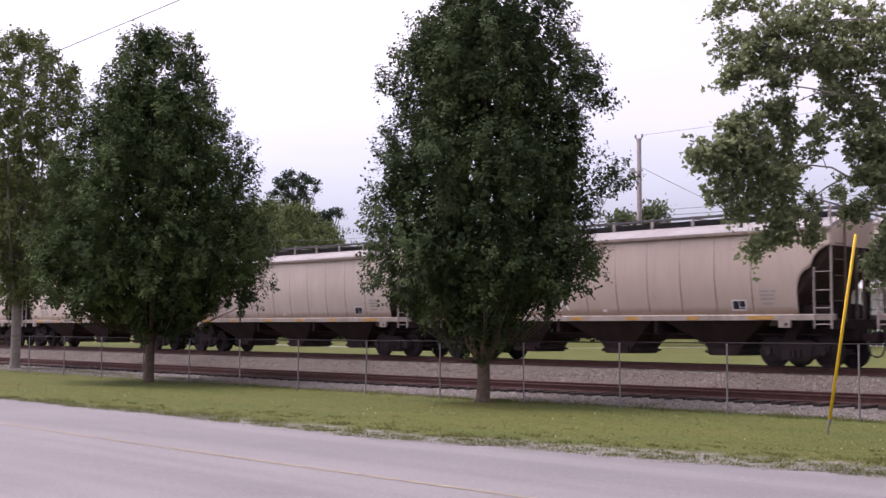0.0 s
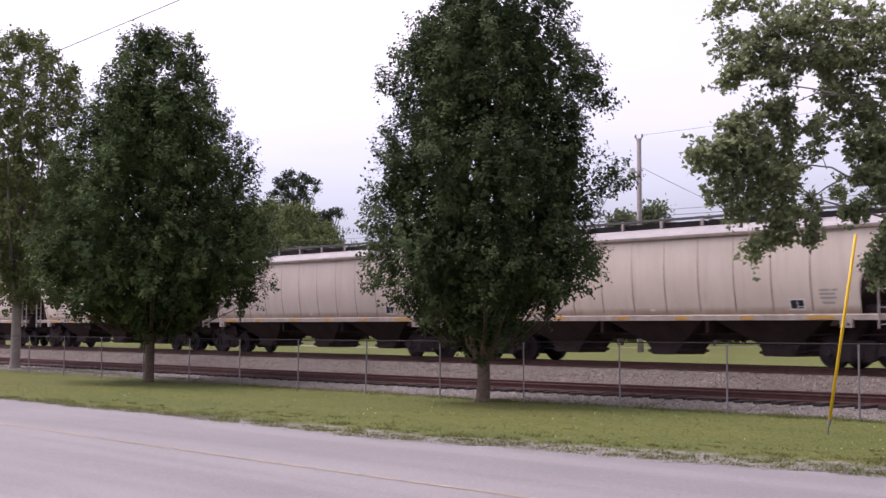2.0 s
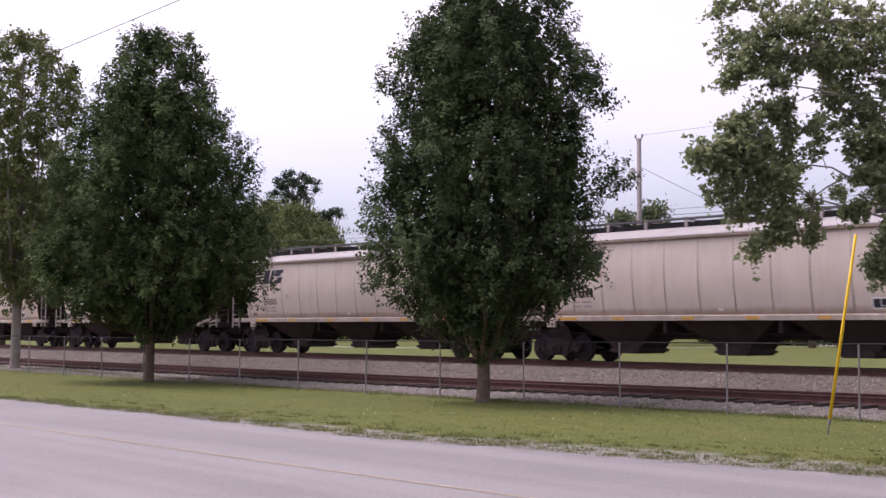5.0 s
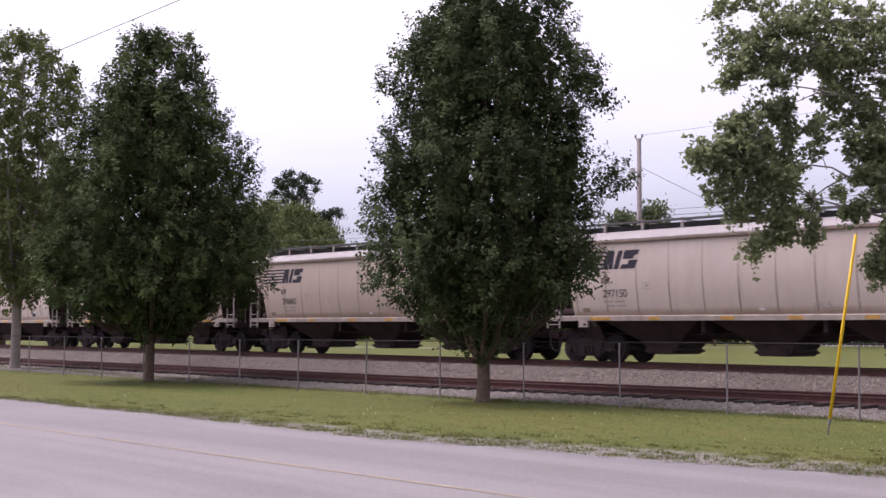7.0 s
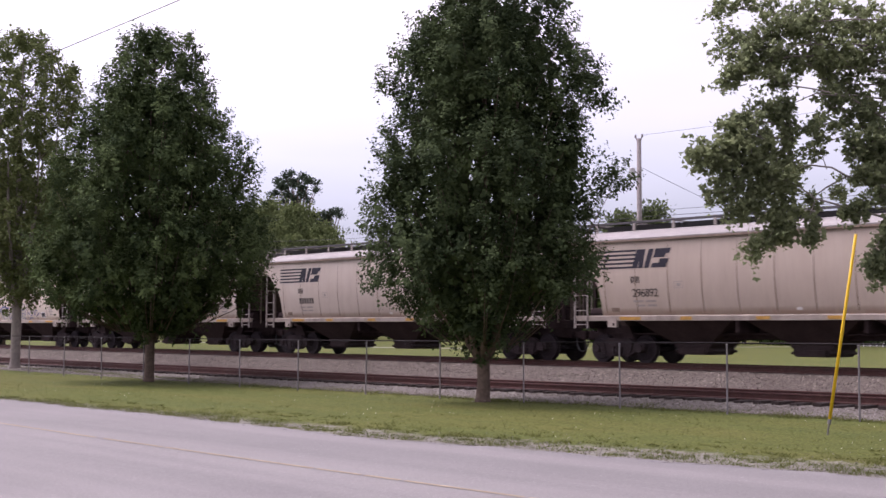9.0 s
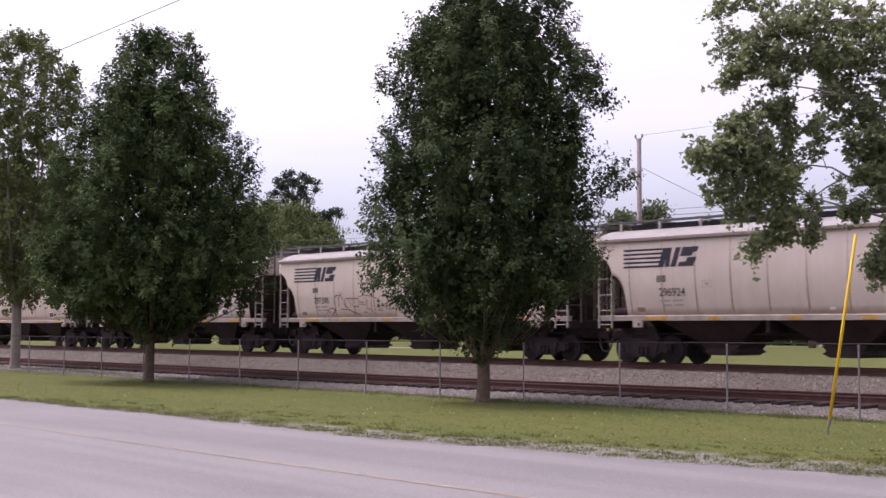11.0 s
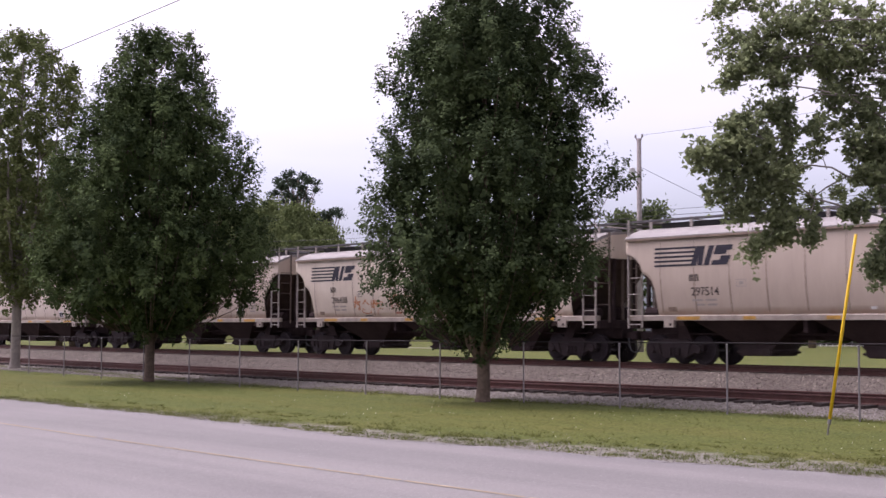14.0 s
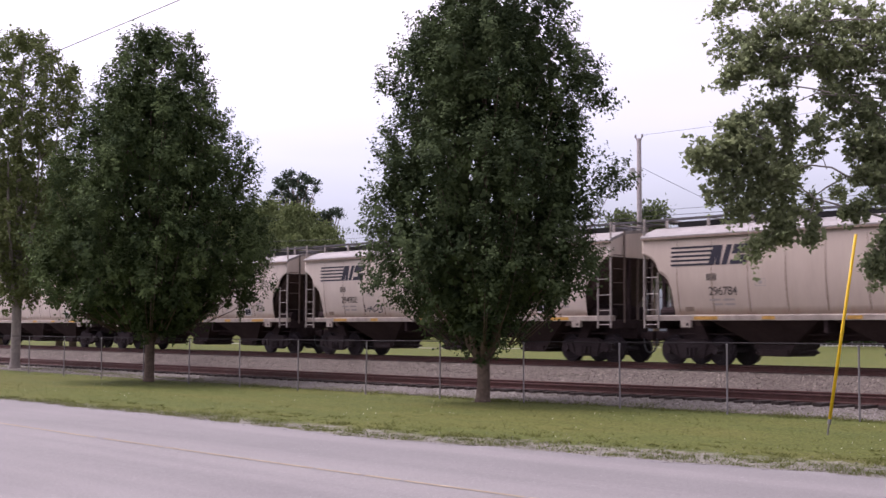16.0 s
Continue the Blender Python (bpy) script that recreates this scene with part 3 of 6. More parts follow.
def puff_leaves(name, places, radii, ways, sprays, density, size, shoots, material, seed, core):
    """Folded leaves over tufts and along the shoots that stand out of them; each leaf faces
    outwards and up. core adds leaves deep inside."""
    rng = np.random.default_rng(seed)

    low = places[:, 2].min()

    def unit(v):
        return v / np.linalg.norm(v, axis=1, keepdims=True)
    # every tuft is a spray of twigs with gaps between them
    j = np.repeat(np.arange(len(radii)), sprays)
    e = unit(rng.normal(size=(len(j), 3)) + ways[j] * 0.95)
    ln = radii[j] * rng.uniform(0.75, 1.25, len(j))
    e = unit(e + (0, 0, 0.25)) * ln[:, None]
    num = np.maximum(8, (density * radii[j] * rng.uniform(0.5, 1.3, len(j)) * (1.15 - 0.10 * (places[j][:, 2] - low) / (places[:, 2].max() - low))).astype(int))
    i = np.repeat(np.arange(len(j)), num)
    f = 0.15 + 0.95 * rng.uniform(0, 1, len(i)) ** 0.75
    bow = np.stack([np.zeros(len(i)), np.zeros(len(i)), (f ** 2) * 0.22], -1) * radii[j[i]][:, None]
    p = places[j[i]] + e[i] * f[:, None] + bow + rng.normal(size=(len(i), 3)) * (0.045 + 0.08 * radii[j[i]] * (1.15 - f))[:, None]
    face = unit(e[i])
    # young shoots standing up out of the outer twigs
    j = np.repeat(np.arange(len(radii)), shoots)
    e = unit(rng.normal(size=(len(j), 3)) + ways[j] * 0.6)
    root = places[j] + e * radii[j][:, None] * 0.85
    way = unit(e * 0.4 + rng.normal(size=(len(j), 3)) * 0.25 + (0, 0, 0.9))
    ln = radii[j] * rng.uniform(0.4, 0.95, len(j))
    k = 10
    f = rng.uniform(0, 1, len(j) * k)[:, None]
    q = np.repeat(root, k, 0) + np.repeat(way * ln[:, None], k, 0) * f + rng.normal(size=(len(j) * k, 3)) * size * 0.35
    p, face = np.concatenate([p, q, core]), np.concatenate([face, unit(rng.normal(size=(len(q), 3)) + (0, 0, 0.4)), unit(rng.normal(size=(len(core), 3)))])
    n = len(p)
    z = size * rng.uniform(0.6, 1.35, (n, 1))
    z[-len(core):] *= 2.8
    nn = unit(face * 0.95 + rng.normal(size=(n, 3)) * 0.3 + (0, 0, 0.40))
    d = rng.normal(size=(n, 3)) + (0, 0, -0.5)
    d = unit(d - nn * (d * nn).sum(1, keepdims=True))
    s = np.cross(nn, d)
    v = np.stack([p, p + d * z * 0.5 + s * z * 0.42 + nn * z * 0.08, p + d * z, p + d * z * 0.5 - s * z * 0.42 + nn * z * 0.08], 1).reshape(-1, 3)
    return arrays_mesh(name, v, np.arange(n * 4).reshape(-1, 4), material)


def twig_leaves(name, ends, per, size, material, seed, spread):
    """Five-pointed leaves set along twigs."""
    rng = np.random.default_rng(seed)
    a, b = np.array([e[0] for e in ends]), np.array([e[1] for e in ends])
    n = len(ends) * per
    t = rng.uniform(0, 1.1, (n, 1))
    p = np.repeat(a, per, 0) * (1 - t) + np.repeat(b, per, 0) * t + rng.uniform(-1, 1, (n, 3)) * spread
    z = size * rng.uniform(0.6, 1.35, (n, 1))
    d = rng.normal(size=(n, 3)) + (0, 0, -0.2)
    d /= np.linalg.norm(d, axis=1, keepdims=True)
    s = np.cross(d, rng.normal(size=(n, 3)) * 0.8 + (0, 0, 1.1))
    s /= np.linalg.norm(s, axis=1, keepdims=True)
    nn = np.cross(d, s)
    shape = ((0.0, 0.0, 0.0), (0.28, 0.60, 0.10), (0.48, 0.26, 0.03), (1.0, 0.0, -0.05), (0.48, -0.26, 0.03), (0.28, -0.60, 0.10))
    v = np.stack([p + d * z * q[0] + s * z * q[1] + nn * z * q[2] for q in shape], 1).reshape(-1, 3)
    f = np.array([(0, 2, 1), (0, 3, 2), (0, 4, 3), (0, 5, 4)])
    return arrays_mesh(name, v, (f[None] + (np.arange(n) * 6)[:, None, None]).reshape(-1, 3), material)


def build_tree(x, y, profile, count, inner, limbs, r_lo, r_hi, sprays, density, size, trunk_r, fork_z, leaf, bark, label, seed, rough=0.14, shoots=5, core=5000, fork=0.35, tuck=0.6):
    t = new("tree")
    t.location = (x, y, ground_height(y, x))
    tagged(t, label, "tree", group="row of trees along the fence")
    top = profile[-1][0]
    zs = np.array([q[0] for q in profile])
    places, radii, ways = crown_puffs(profile, count, inner, seed, limbs, r_lo, r_hi, rough, tuck)
    bm = bm_new()
    tube(bm, [(0, 0, -0.1), (0.0, 0, 0.10), (0.02, 0, 0.4), (0.0, 0.02, fork_z), (0.05, -0.03, (fork_z + top) / 2), (0, 0, top * 0.93)],
         [trunk_r * 1.45, trunk_r * 1.12, trunk_r, trunk_r * 0.98, trunk_r * 0.45, 0.02], 14)
    # upswept limbs, then a bough to every tuft
    for k in range(limbs):
        a = k * math.tau / limbs + seed
        u = RIGHT * math.cos(a) + Vector((-RIGHT.y, RIGHT.x, 0)) * math.sin(a)
        z1, z2 = fork_z + (top - fork_z) * 0.3, fork_z + (top - fork_z) * (0.62 + 0.1 * (k % 3))
        w = 0.5 * float(np.interp(z2, zs, [q[1] for q in profile]))
        tube(bm, [(0, 0, fork_z * (0.82 + 0.05 * (k % 3))), u * fork + Vector((0, 0, fork_z * 1.25)), u * w * 0.8 + Vector((0, 0, z1)), u * w + Vector((0, 0, z2))],
             [trunk_r * 0.62, trunk_r * 0.5, trunk_r * 0.32, 0.015], 8)
    for n in range(0, len(radii), 2):
        p = Vector(places[n])
        if p.z < zs[0] + 1.2:
            continue
        root = Vector((p.x * 0.35, p.y * 0.35, max(fork_z + 0.3, p.z - 0.8 * Vector((p.x, p.y)).length - 0.3)))
        k = 0.008 + 0.006 * (p - root).length
        tube(bm, [root, root.lerp(p, 0.5) + Vector((p.x, p.y, 0)) * 0.08, p], [k, k * 0.6, 0.005], 4)
    part("trunk", bm, bark, t, smooth=True)
    rng = np.random.default_rng(seed + 5)
    z = zs[0] + 0.3 + (zs[-1] - zs[0]) * 0.78 * rng.uniform(0, 1, core) ** 1.25
    a, f = rng.uniform(0, math.tau, core), np.sqrt(rng.uniform(0, 1, core))
    c = np.cos(a)
    R = f * np.maximum(0, 0.86 * (np.interp(z, zs, [q[1] for q in profile]) * (1 - c) / 2 + np.interp(z, zs, [q[2] for q in profile]) * (1 + c) / 2) - 0.7)
    inside = np.stack([R * (RIGHT.x * c - RIGHT.y * np.sin(a)), R * (RIGHT.y * c + RIGHT.x * np.sin(a)), z], -1)
    part("crown", puff_leaves("crown", places, radii, ways, sprays, density, size, shoots, leaf, seed + 1, inside), None, t)
    return t


def build_row_of_trees():
    build_tree(-22.84, 22.36, [(1.45, 0.49, 0.24), (1.65, 1.01, 0.44), (1.9, 1.51, 0.89), (2.2, 2.04, 1.56), (2.6, 2.39, 2.5), (3.0, 2.73, 3.15), (3.4, 3.05, 3.5), (3.8, 3.13, 3.45), (4.3, 3.2, 3.13), (4.8, 3.21, 3.3), (5.2, 3.16, 3.6), (5.6, 3.2, 3.8), (5.95, 3.21, 3.88), (6.3, 3.03, 3.7), (6.65, 2.87, 3.05), (6.9, 2.75, 2.6), (7.15, 2.47, 2.85), (7.5, 2.67, 3.4), (7.9, 2.74, 3.36), (8.3, 2.74, 3.3), (8.7, 2.68, 3.2), (9.1, 2.53, 2.9), (9.5, 2.23, 2.7), (9.9, 1.84, 2.57), (10.4, 1.35, 2.2), (11.3, 0.95, 1.6), (12.3, 0.4, 0.6)],
               250, 60, 8, 0.44, 0.84, 13, 62, 0.084, 0.17, 1.15, M["pear"], M["bark"], "tall dense dark green pear tree with a forked gray trunk", 11, rough=0.2, core=8500)
    build_tree(-39.70, 22.3, [(1.6, 0.6, 0.7), (1.75, 1.11, 1.38), (2.0, 1.79, 2.3), (2.4, 3.0, 3.15), (2.8, 3.75, 3.65), (3.3, 4.25, 3.95), (3.8, 4.35, 4.3), (4.4, 4.35, 4.3), (5.0, 4.2, 4.15), (5.7, 3.8, 3.97), (6.4, 3.66, 3.86), (7.1, 3.44, 3.75), (7.8, 3.23, 3.44), (8.5, 3.02, 3.07), (9.2, 2.72, 2.71), (9.9, 2.35, 2.35), (10.6, 1.97, 2.07), (11.2, 1.73, 1.78), (11.8, 1.45, 1.5), (12.2, 1.1, 1.35), (12.55, 0.5, 1.0)],
               280, 60, 9, 0.48, 0.92, 13, 54, 0.096, 0.165, 1.5, M["pear2"], M["bark"], "dense dark green cone-shaped pear tree on the lawn", 23, rough=0.2, core=8500, tuck=0.12)
    build_tree(-55.98, 24.5, [(3.0, 0.9, 0.9), (4.2, 2.0, 1.9), (6.0, 2.6, 2.4), (8.6, 3.0, 2.8), (10.4, 3.3, 3.1), (11.3, 3.4, 3.35), (12.3, 3.4, 3.45), (13.4, 3.2, 3.2), (14.2, 2.8, 2.7), (15.0, 2.1, 2.1), (15.5, 1.4, 1.5), (15.8, 0.7, 0.8)],
               140, 40, 7, 0.5, 0.95, 11, 32, 0.140, 0.22, 3.2, M["gold"], M["barklight"], "open-crowned tree with yellowish green leaves and pale trunk", 37, rough=0.28, shoots=6, core=500, fork=0.5)


# ---- covered hopper cars ----
CAR_L = 17.98
N_FIRST, N_LAST = -1, 20


def side_y(z):
    """How far the bulging side stands out from the middle of the car at height z over the rail."""
    return 1.60 - (0.09 if z < 3.0 else 0.045) * (z - 3.0) ** 2


def opening_z(x):
    """The lower edge of the side sheet at x, where the rounded end openings are cut out of it."""
    a = abs(x)
    pts = [(7.19, 1.70), (7.21, 2.15), (7.25, 2.38), (7.35, 2.62), (7.5, 2.76), (7.68, 2.84), (7.72, 2.95), (7.8, 3.14), (7.95, 3.29), (8.15, 3.41), (8.35, 3.47)]
    if a <= 7.18:
        return 1.50
    for (p, zp), (q, zq) in zip(pts, pts[1:]):
        if a <= q:
            return zp + (zq - zp) * max(0, a - p) / (q - p)
    return pts[-1][1]


def side_sheet(s):
    bm = bm_new()
    xs = sorted({round(v, 3) for v in [0.0] + [k * 0.7 for k in range(11)] + [7.18, 7.19, 7.21, 7.25, 7.29, 7.35, 7.42, 7.5, 7.6, 7.68, 7.72, 7.76, 7.8, 7.87, 7.95, 8.05, 8.15, 8.25, 8.35]})
    xs = [-v for v in xs[::-1] if v] + xs
    cols = []
    for x in xs:
        lo = opening_z(x)
        cols.append([bm.verts.new((x, s * side_y(lo + (3.97 - lo) * k / 9), lo + (3.97 - lo) * k / 9)) for k in range(10)])
    for a, b in zip(cols, cols[1:]):
        for k in range(9):
            bm.faces.new((a[k], b[k], b[k + 1], a[k + 1]))
    bmesh.ops.recalc_face_normals(bm, faces=bm.faces)
    bmesh.ops.solidify(bm, geom=bm.faces[:], thickness=0.03)
    return bm


def decal(bm, outline, s=-1, lift=0.006, steps=1):
    """A flat mark on the side of the car; outline of (x, z) pairs, in four corners when steps is over 1."""
    if steps == 1:
        bm.faces.new([bm.verts.new((x, s * (side_y(z) + lift), z)) for x, z in outline])
        return
    a, b, c, d = [Vector(q) for q in outline]
    for k in range(steps):
        u, w = k / steps, (k + 1) / steps
        q = [a.lerp(d, u), b.lerp(c, u), b.lerp(c, w), a.lerp(d, w)]
        bm.faces.new([bm.verts.new((x, s * (side_y(z) + lift), z)) for x, z in q])


def bar(bm, x0, x1, z0, z1, slant=0.0, lift=0.006):
    if isinstance(bm, list):
        bm.append(bm_new())
        bm = bm[-1]
    n = max(1, int((z1 - z0) / 0.12))
    decal(bm, [(x0, z0), (x1, z0), (x1 + slant, z1), (x0 + slant, z1)], lift=lift, steps=max(2, n))


def stroke(bm, pts, w, lift=0.007):
    """A painted stroke through (x, z) points."""
    if isinstance(bm, list):
        bm.append(bm_new())
        bm = bm[-1]
    pts = [Vector(q) for q in pts]
    fine = [pts[0]]
    for p, q in zip(pts, pts[1:]):
        fine += [p.lerp(q, 0.5), q]
    pairs = []
    for n, p in enumerate(fine):
        d = (fine[min(n + 1, len(fine) - 1)] - fine[max(n - 1, 0)])
        if d.length < 1e-4:
            d = fine[min(n + 1, len(fine) - 1)] - p
        d = d.normalized() if d.length > 1e-4 else Vector((1, 0))
        o = Vector((-d.y, d.x)) * w / 2
        pairs.append([bm.verts.new((q.x, -(side_y(q.y) + lift), q.y)) for q in (p + o, p - o)])
    for p, q in zip(pairs, pairs[1:]):
        bm.faces.new((p[0], p[1], q[1], q[0]))


def wheelset_mesh():
    bm = bm_new()
    rod(bm, (0, -1.0, 0), (0, 1.0, 0), 0.075, 0.075, 10)
    for s in (-1, 1):
        for y, r, q in ((0.70, 0.457, 0.457), (0.665, 0.485, 0.485)):
            rod(bm, (0, s * (y - 0.03), 0), (0, s * (y + (0.09 if r < 0.46 else 0.0)), 0), r, q, 28)
        rod(bm, (0, s * 0.79, 0), (0, s * 0.815, 0), 0.36, 0.33, 20)
        rod(bm, (0, s * 0.80, 0), (0, s * 0.90, 0), 0.14, 0.12, 12)
        for k in range(3):
            a = k * math.tau / 3
            rod(bm, (0.24 * math.cos(a), s * 0.81, 0.24 * math.sin(a)), (0.24 * math.cos(a), s * 0.822, 0.24 * math.sin(a)), 0.05, 0.05, 8)
    return finish(bm, "wheelset", M["wheel"])


def side_frame_mesh():
    bm = bm_new()
    outline = [(-1.08, 0.42), (-1.08, 0.62), (-0.70, 0.66), (-0.42, 0.80), (0.42, 0.80), (0.70, 0.66), (1.08, 0.62), (1.08, 0.42),
               (0.78, 0.40), (0.42, 0.20), (-0.42, 0.20), (-0.78, 0.40)]
    prism(bm, outline, "y", -0.09, 0.09)
    for x in (-0.89, 0.89):
        rod(bm, (x, -0.15, 0.47), (x, 0.12, 0.47), 0.13, 0.13, 12)
    for x in (-0.16, 0.0, 0.16):
        rod(bm, (x, -0.13, 0.28), (x, -0.13, 0.52), 0.06, 0.06, 8)
    rod(bm, (-0.5, -0.11, 0.30), (-0.62, -0.11, 0.70), 0.035, 0.035, 6)
    rod(bm, (0.5, -0.11, 0.30), (0.62, -0.11, 0.70), 0.035, 0.035, 6)
    return finish(bm, "side_frame", M["truck"])


def build_hopper_car():
    """One car with all its parts. Middle of the car at x = 0, top of the rail at z = 0, travelling along +x."""
    car = new("hopper_car")
    part("side_sheet", side_sheet(-1), M["paint"], car, "pale gray bulging side with rust streaks", True)
    part("side_sheet", side_sheet(1), M["paint"], car, "", True)
    # roof with an overhanging eave
    bm = bm_new()
    half = [(1.57, 3.93), (1.635, 3.93), (1.64, 3.985), (1.50, 4.07), (1.2, 4.19), (0.85, 4.30), (0.45, 4.36), (0.0, 4.38)]
    inner = [(0.0, 4.30), (0.8, 4.22), (1.45, 4.0)]
    prism(bm, [(-y, z) for y, z in half] + [(y, z) for y, z in half[::-1][1:]] + [(y, z) for y, z in inner[::-1]] + [(-y, z) for y, z in inner[1:]], "x", -8.36, 8.36)
    part("roof", bm, M["roof"], car, "pale galvanised curved roof")
    # added brown strips that draw the eave's shadow line along both sides
    bm = bm_new()
    for s in (-1, 1):
        box(bm, -8.34, 8.34, s * 1.632 - 0.018, s * 1.632 + 0.018, 3.890, 3.945)
    part("eave_angle", bm, M["seam"], car, "brown strip painting the shadow line under the eave")
    # loading hatches along the roof, coloured dark to paint the shaded gap below the walk
    for x in (-6.2, -3.1, 0.0, 3.1, 6.2):
        bm = bm_new()
        box(bm, x - 1.5, x + 1.5, -0.60, 0.60, 4.33, 4.51, 0.03)
        part("roof_hatch", bm, M["walk"], car)
    # roof walk on posts
    bm = bm_new()
    for s in (-1, 1):
        box(bm, -8.75, 8.75, s * 0.72 - 0.17, s * 0.72 + 0.17, 4.565, 4.605)
        box(bm, -8.75, 8.75, s * 0.88 - 0.012, s * 0.88 + 0.012, 4.545, 4.612)
    for x in (-8.55, 8.55):
        box(bm, x - 0.2, x + 0.2, -0.55, 0.55, 4.565, 4.605)
    part("roof_walk", bm, M["walk"], car, "gray grating roof walk")
    bm = bm_new()
    box(bm, -0.05, 0.05, -0.89, -0.85, 4.24, 4.63)
    box(bm, -0.05, 0.05, 0.85, 0.89, 4.24, 4.63)
    box(bm, -0.03, 0.03, -0.87, 0.87, 4.53, 4.57)
    pm = finish(bm, "walk_post", M["rung"])
    for k in range(11):
        o = part("walk_post", pm, None, car)
        o.location.x = -7.9 + k * 1.58
    # weld seams down the sides
    bm = bm_new()
    for s in (-1,):
        for k in range(12):
            z0, z1 = 1.62 + 2.2 * k / 12, 1.62 + 2.2 * (k + 1) / 12
            w0, w1 = 0.024 - 0.017 * k / 12, 0.024 - 0.017 * (k + 1) / 12
            bm.faces.new([bm.verts.new((x, s * (side_y(z) + 0.005), z)) for x, z in ((-w0, z0), (w0, z0), (w1, z1), (-w1, z1))])
    sm = finish(bm, "weld_seam", M["seam"])
    for k in range(-5, 6):
        o = part("weld_seam", sm, None, car)
        o.location.x = -0.63 + k * 1.272
        o = part("weld_seam", sm, None, car)
        o.location.x, o.rotation_euler.z = 0.63 - k * 1.272, math.pi
    # side sills, end sills, jacking pads
    for s in (-1, 1):
        bm = bm_new()
        prism(bm, [(s * 1.36, 1.36), (s * 1.47, 1.36), (s * 1.475, 1.50), (s * 1.44, 1.535), (s * 1.36, 1.535)], "x", -8.35, 8.35)
        part("side_sill", bm, M["sill"], car, "dirty white side sill")
        for x in (-6.76, 6.76):
            bm = bm_new()
            prism(bm, [(x - 0.18, 1.15), (x + 0.18, 1.15), (x + 0.19, 1.43), (x - 0.19, 1.43)], "y", s * 1.38, s * 1.49)
            part("jacking_pad", bm, M["sill"], car)
            bm = bm_new()
            rod(bm, (x + 0.07, s * 1.485, 1.24), (x + 0.07, s * 1.50, 1.24), 0.05, 0.05, 8)
            part("pad_hole", bm, M["under"], car)
    for e in (-1, 1):
        bm = bm_new()
        box(bm, e * 8.22 - 0.12, e * 8.22 + 0.12, -1.36, 1.36, 1.12, 1.40, 0.015)
        part("end_sill", bm, M["under"], car)
        bm = bm_new()
        prism(bm, [(-1.55, 3.45), (1.55, 3.45), (1.57, 3.93), (1.2, 4.17), (0.7, 4.30), (-0.7, 4.30), (-1.2, 4.17), (-1.57, 3.93)], "x", e * 8.30, e * 8.335)
        part("end_sheet", bm, M["paint"], car, "pale gray upper end sheet")
        bm = bm_new()
        for y in (-0.55, 0.55):
            box(bm, e * 8.26 - 0.06, e * 8.26 + 0.06, y - 0.05, y + 0.05, 1.4, 3.5)
        part("end_post", bm, M["under"], car)
        for y in (-0.12, 0.3):
            bm = bm_new()
            box(bm, e * 8.28 - 0.04, e * 8.28 + 0.04, y - 0.03, y + 0.03, 1.4, 4.1)
            part("end_ladder_rail", bm, M["irons"], car, "rust-stained tan ladder rail")
        # sloping end of the hopper inside the opening; brown holds rust and painted shade
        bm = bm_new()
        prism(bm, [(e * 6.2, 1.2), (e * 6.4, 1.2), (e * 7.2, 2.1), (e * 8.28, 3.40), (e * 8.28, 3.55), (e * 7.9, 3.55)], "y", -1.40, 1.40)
        part("end_slope", bm, M["endslope"], car, "sloping end sheet with rust and shade painted into its dark brown")
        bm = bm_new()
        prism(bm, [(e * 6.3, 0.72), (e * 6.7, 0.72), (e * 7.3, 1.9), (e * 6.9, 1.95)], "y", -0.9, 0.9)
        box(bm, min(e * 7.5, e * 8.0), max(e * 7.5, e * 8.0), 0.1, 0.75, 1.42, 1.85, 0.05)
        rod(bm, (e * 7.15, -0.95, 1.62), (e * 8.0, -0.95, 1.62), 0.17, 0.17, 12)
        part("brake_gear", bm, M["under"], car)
        # coupler, draft gear and air hose
        bm = bm_new()
        box(bm, min(e * 8.3, e * 8.75), max(e * 8.3, e * 8.75), -0.11, 0.11, 0.78, 1.0, 0.02)
        box(bm, min(e * 8.7, e * 8.97), max(e * 8.7, e * 8.97), -0.2 if e > 0 else -0.12, 0.12 if e > 0 else 0.2, 0.72, 1.04, 0.04)
        part("coupler", bm, M["under"], car)
        bm = bm_new()
        tube(bm, [(e * 8.72, -0.35, 0.80), (e * 8.75, -0.36, 0.55), (e * 8.84, -0.36, 0.38), (e * 8.98, -0.34, 0.33)], [0.028] * 4, 6)
        part("air_hose", bm, M["wire"], car, "black rubber air hose")
        for s in (-1, 1):
            bm = bm_new()
            for x, z0, z1, r in ((e * 8.30, 1.12, 4.58, 0.021), (e * 7.76, 1.12, 2.86, 0.016)):
                box(bm, x - r, x + r, s * 1.53 - 0.03, s * 1.53 + 0.03, z0, z1)
            for z in (1.24, 1.70, 2.20, 2.72):
                rod(bm, (e * 7.76, s * 1.53, z), (e * 8.30, s * 1.53, z), 0.014, 0.015, 6)
            part("ladder", bm, M["rung"], car, "dirty white steel ladder")
            if s < 0:
                bm = bm_new()
                for z in (3.5, 3.05, 2.6, 1.9):
                    rod(bm, (e * 8.42, -1.52, z), (e * 8.42, -0.98, z), 0.013, 0.013, 6)
                box(bm, e * 8.42 - 0.02, e * 8.42 + 0.02, -1.0, -0.95, 1.3, 4.3)
                part("end_grab_iron", bm, M["irons"], car)
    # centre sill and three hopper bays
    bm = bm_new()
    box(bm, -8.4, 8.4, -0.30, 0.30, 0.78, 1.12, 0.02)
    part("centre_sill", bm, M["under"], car)
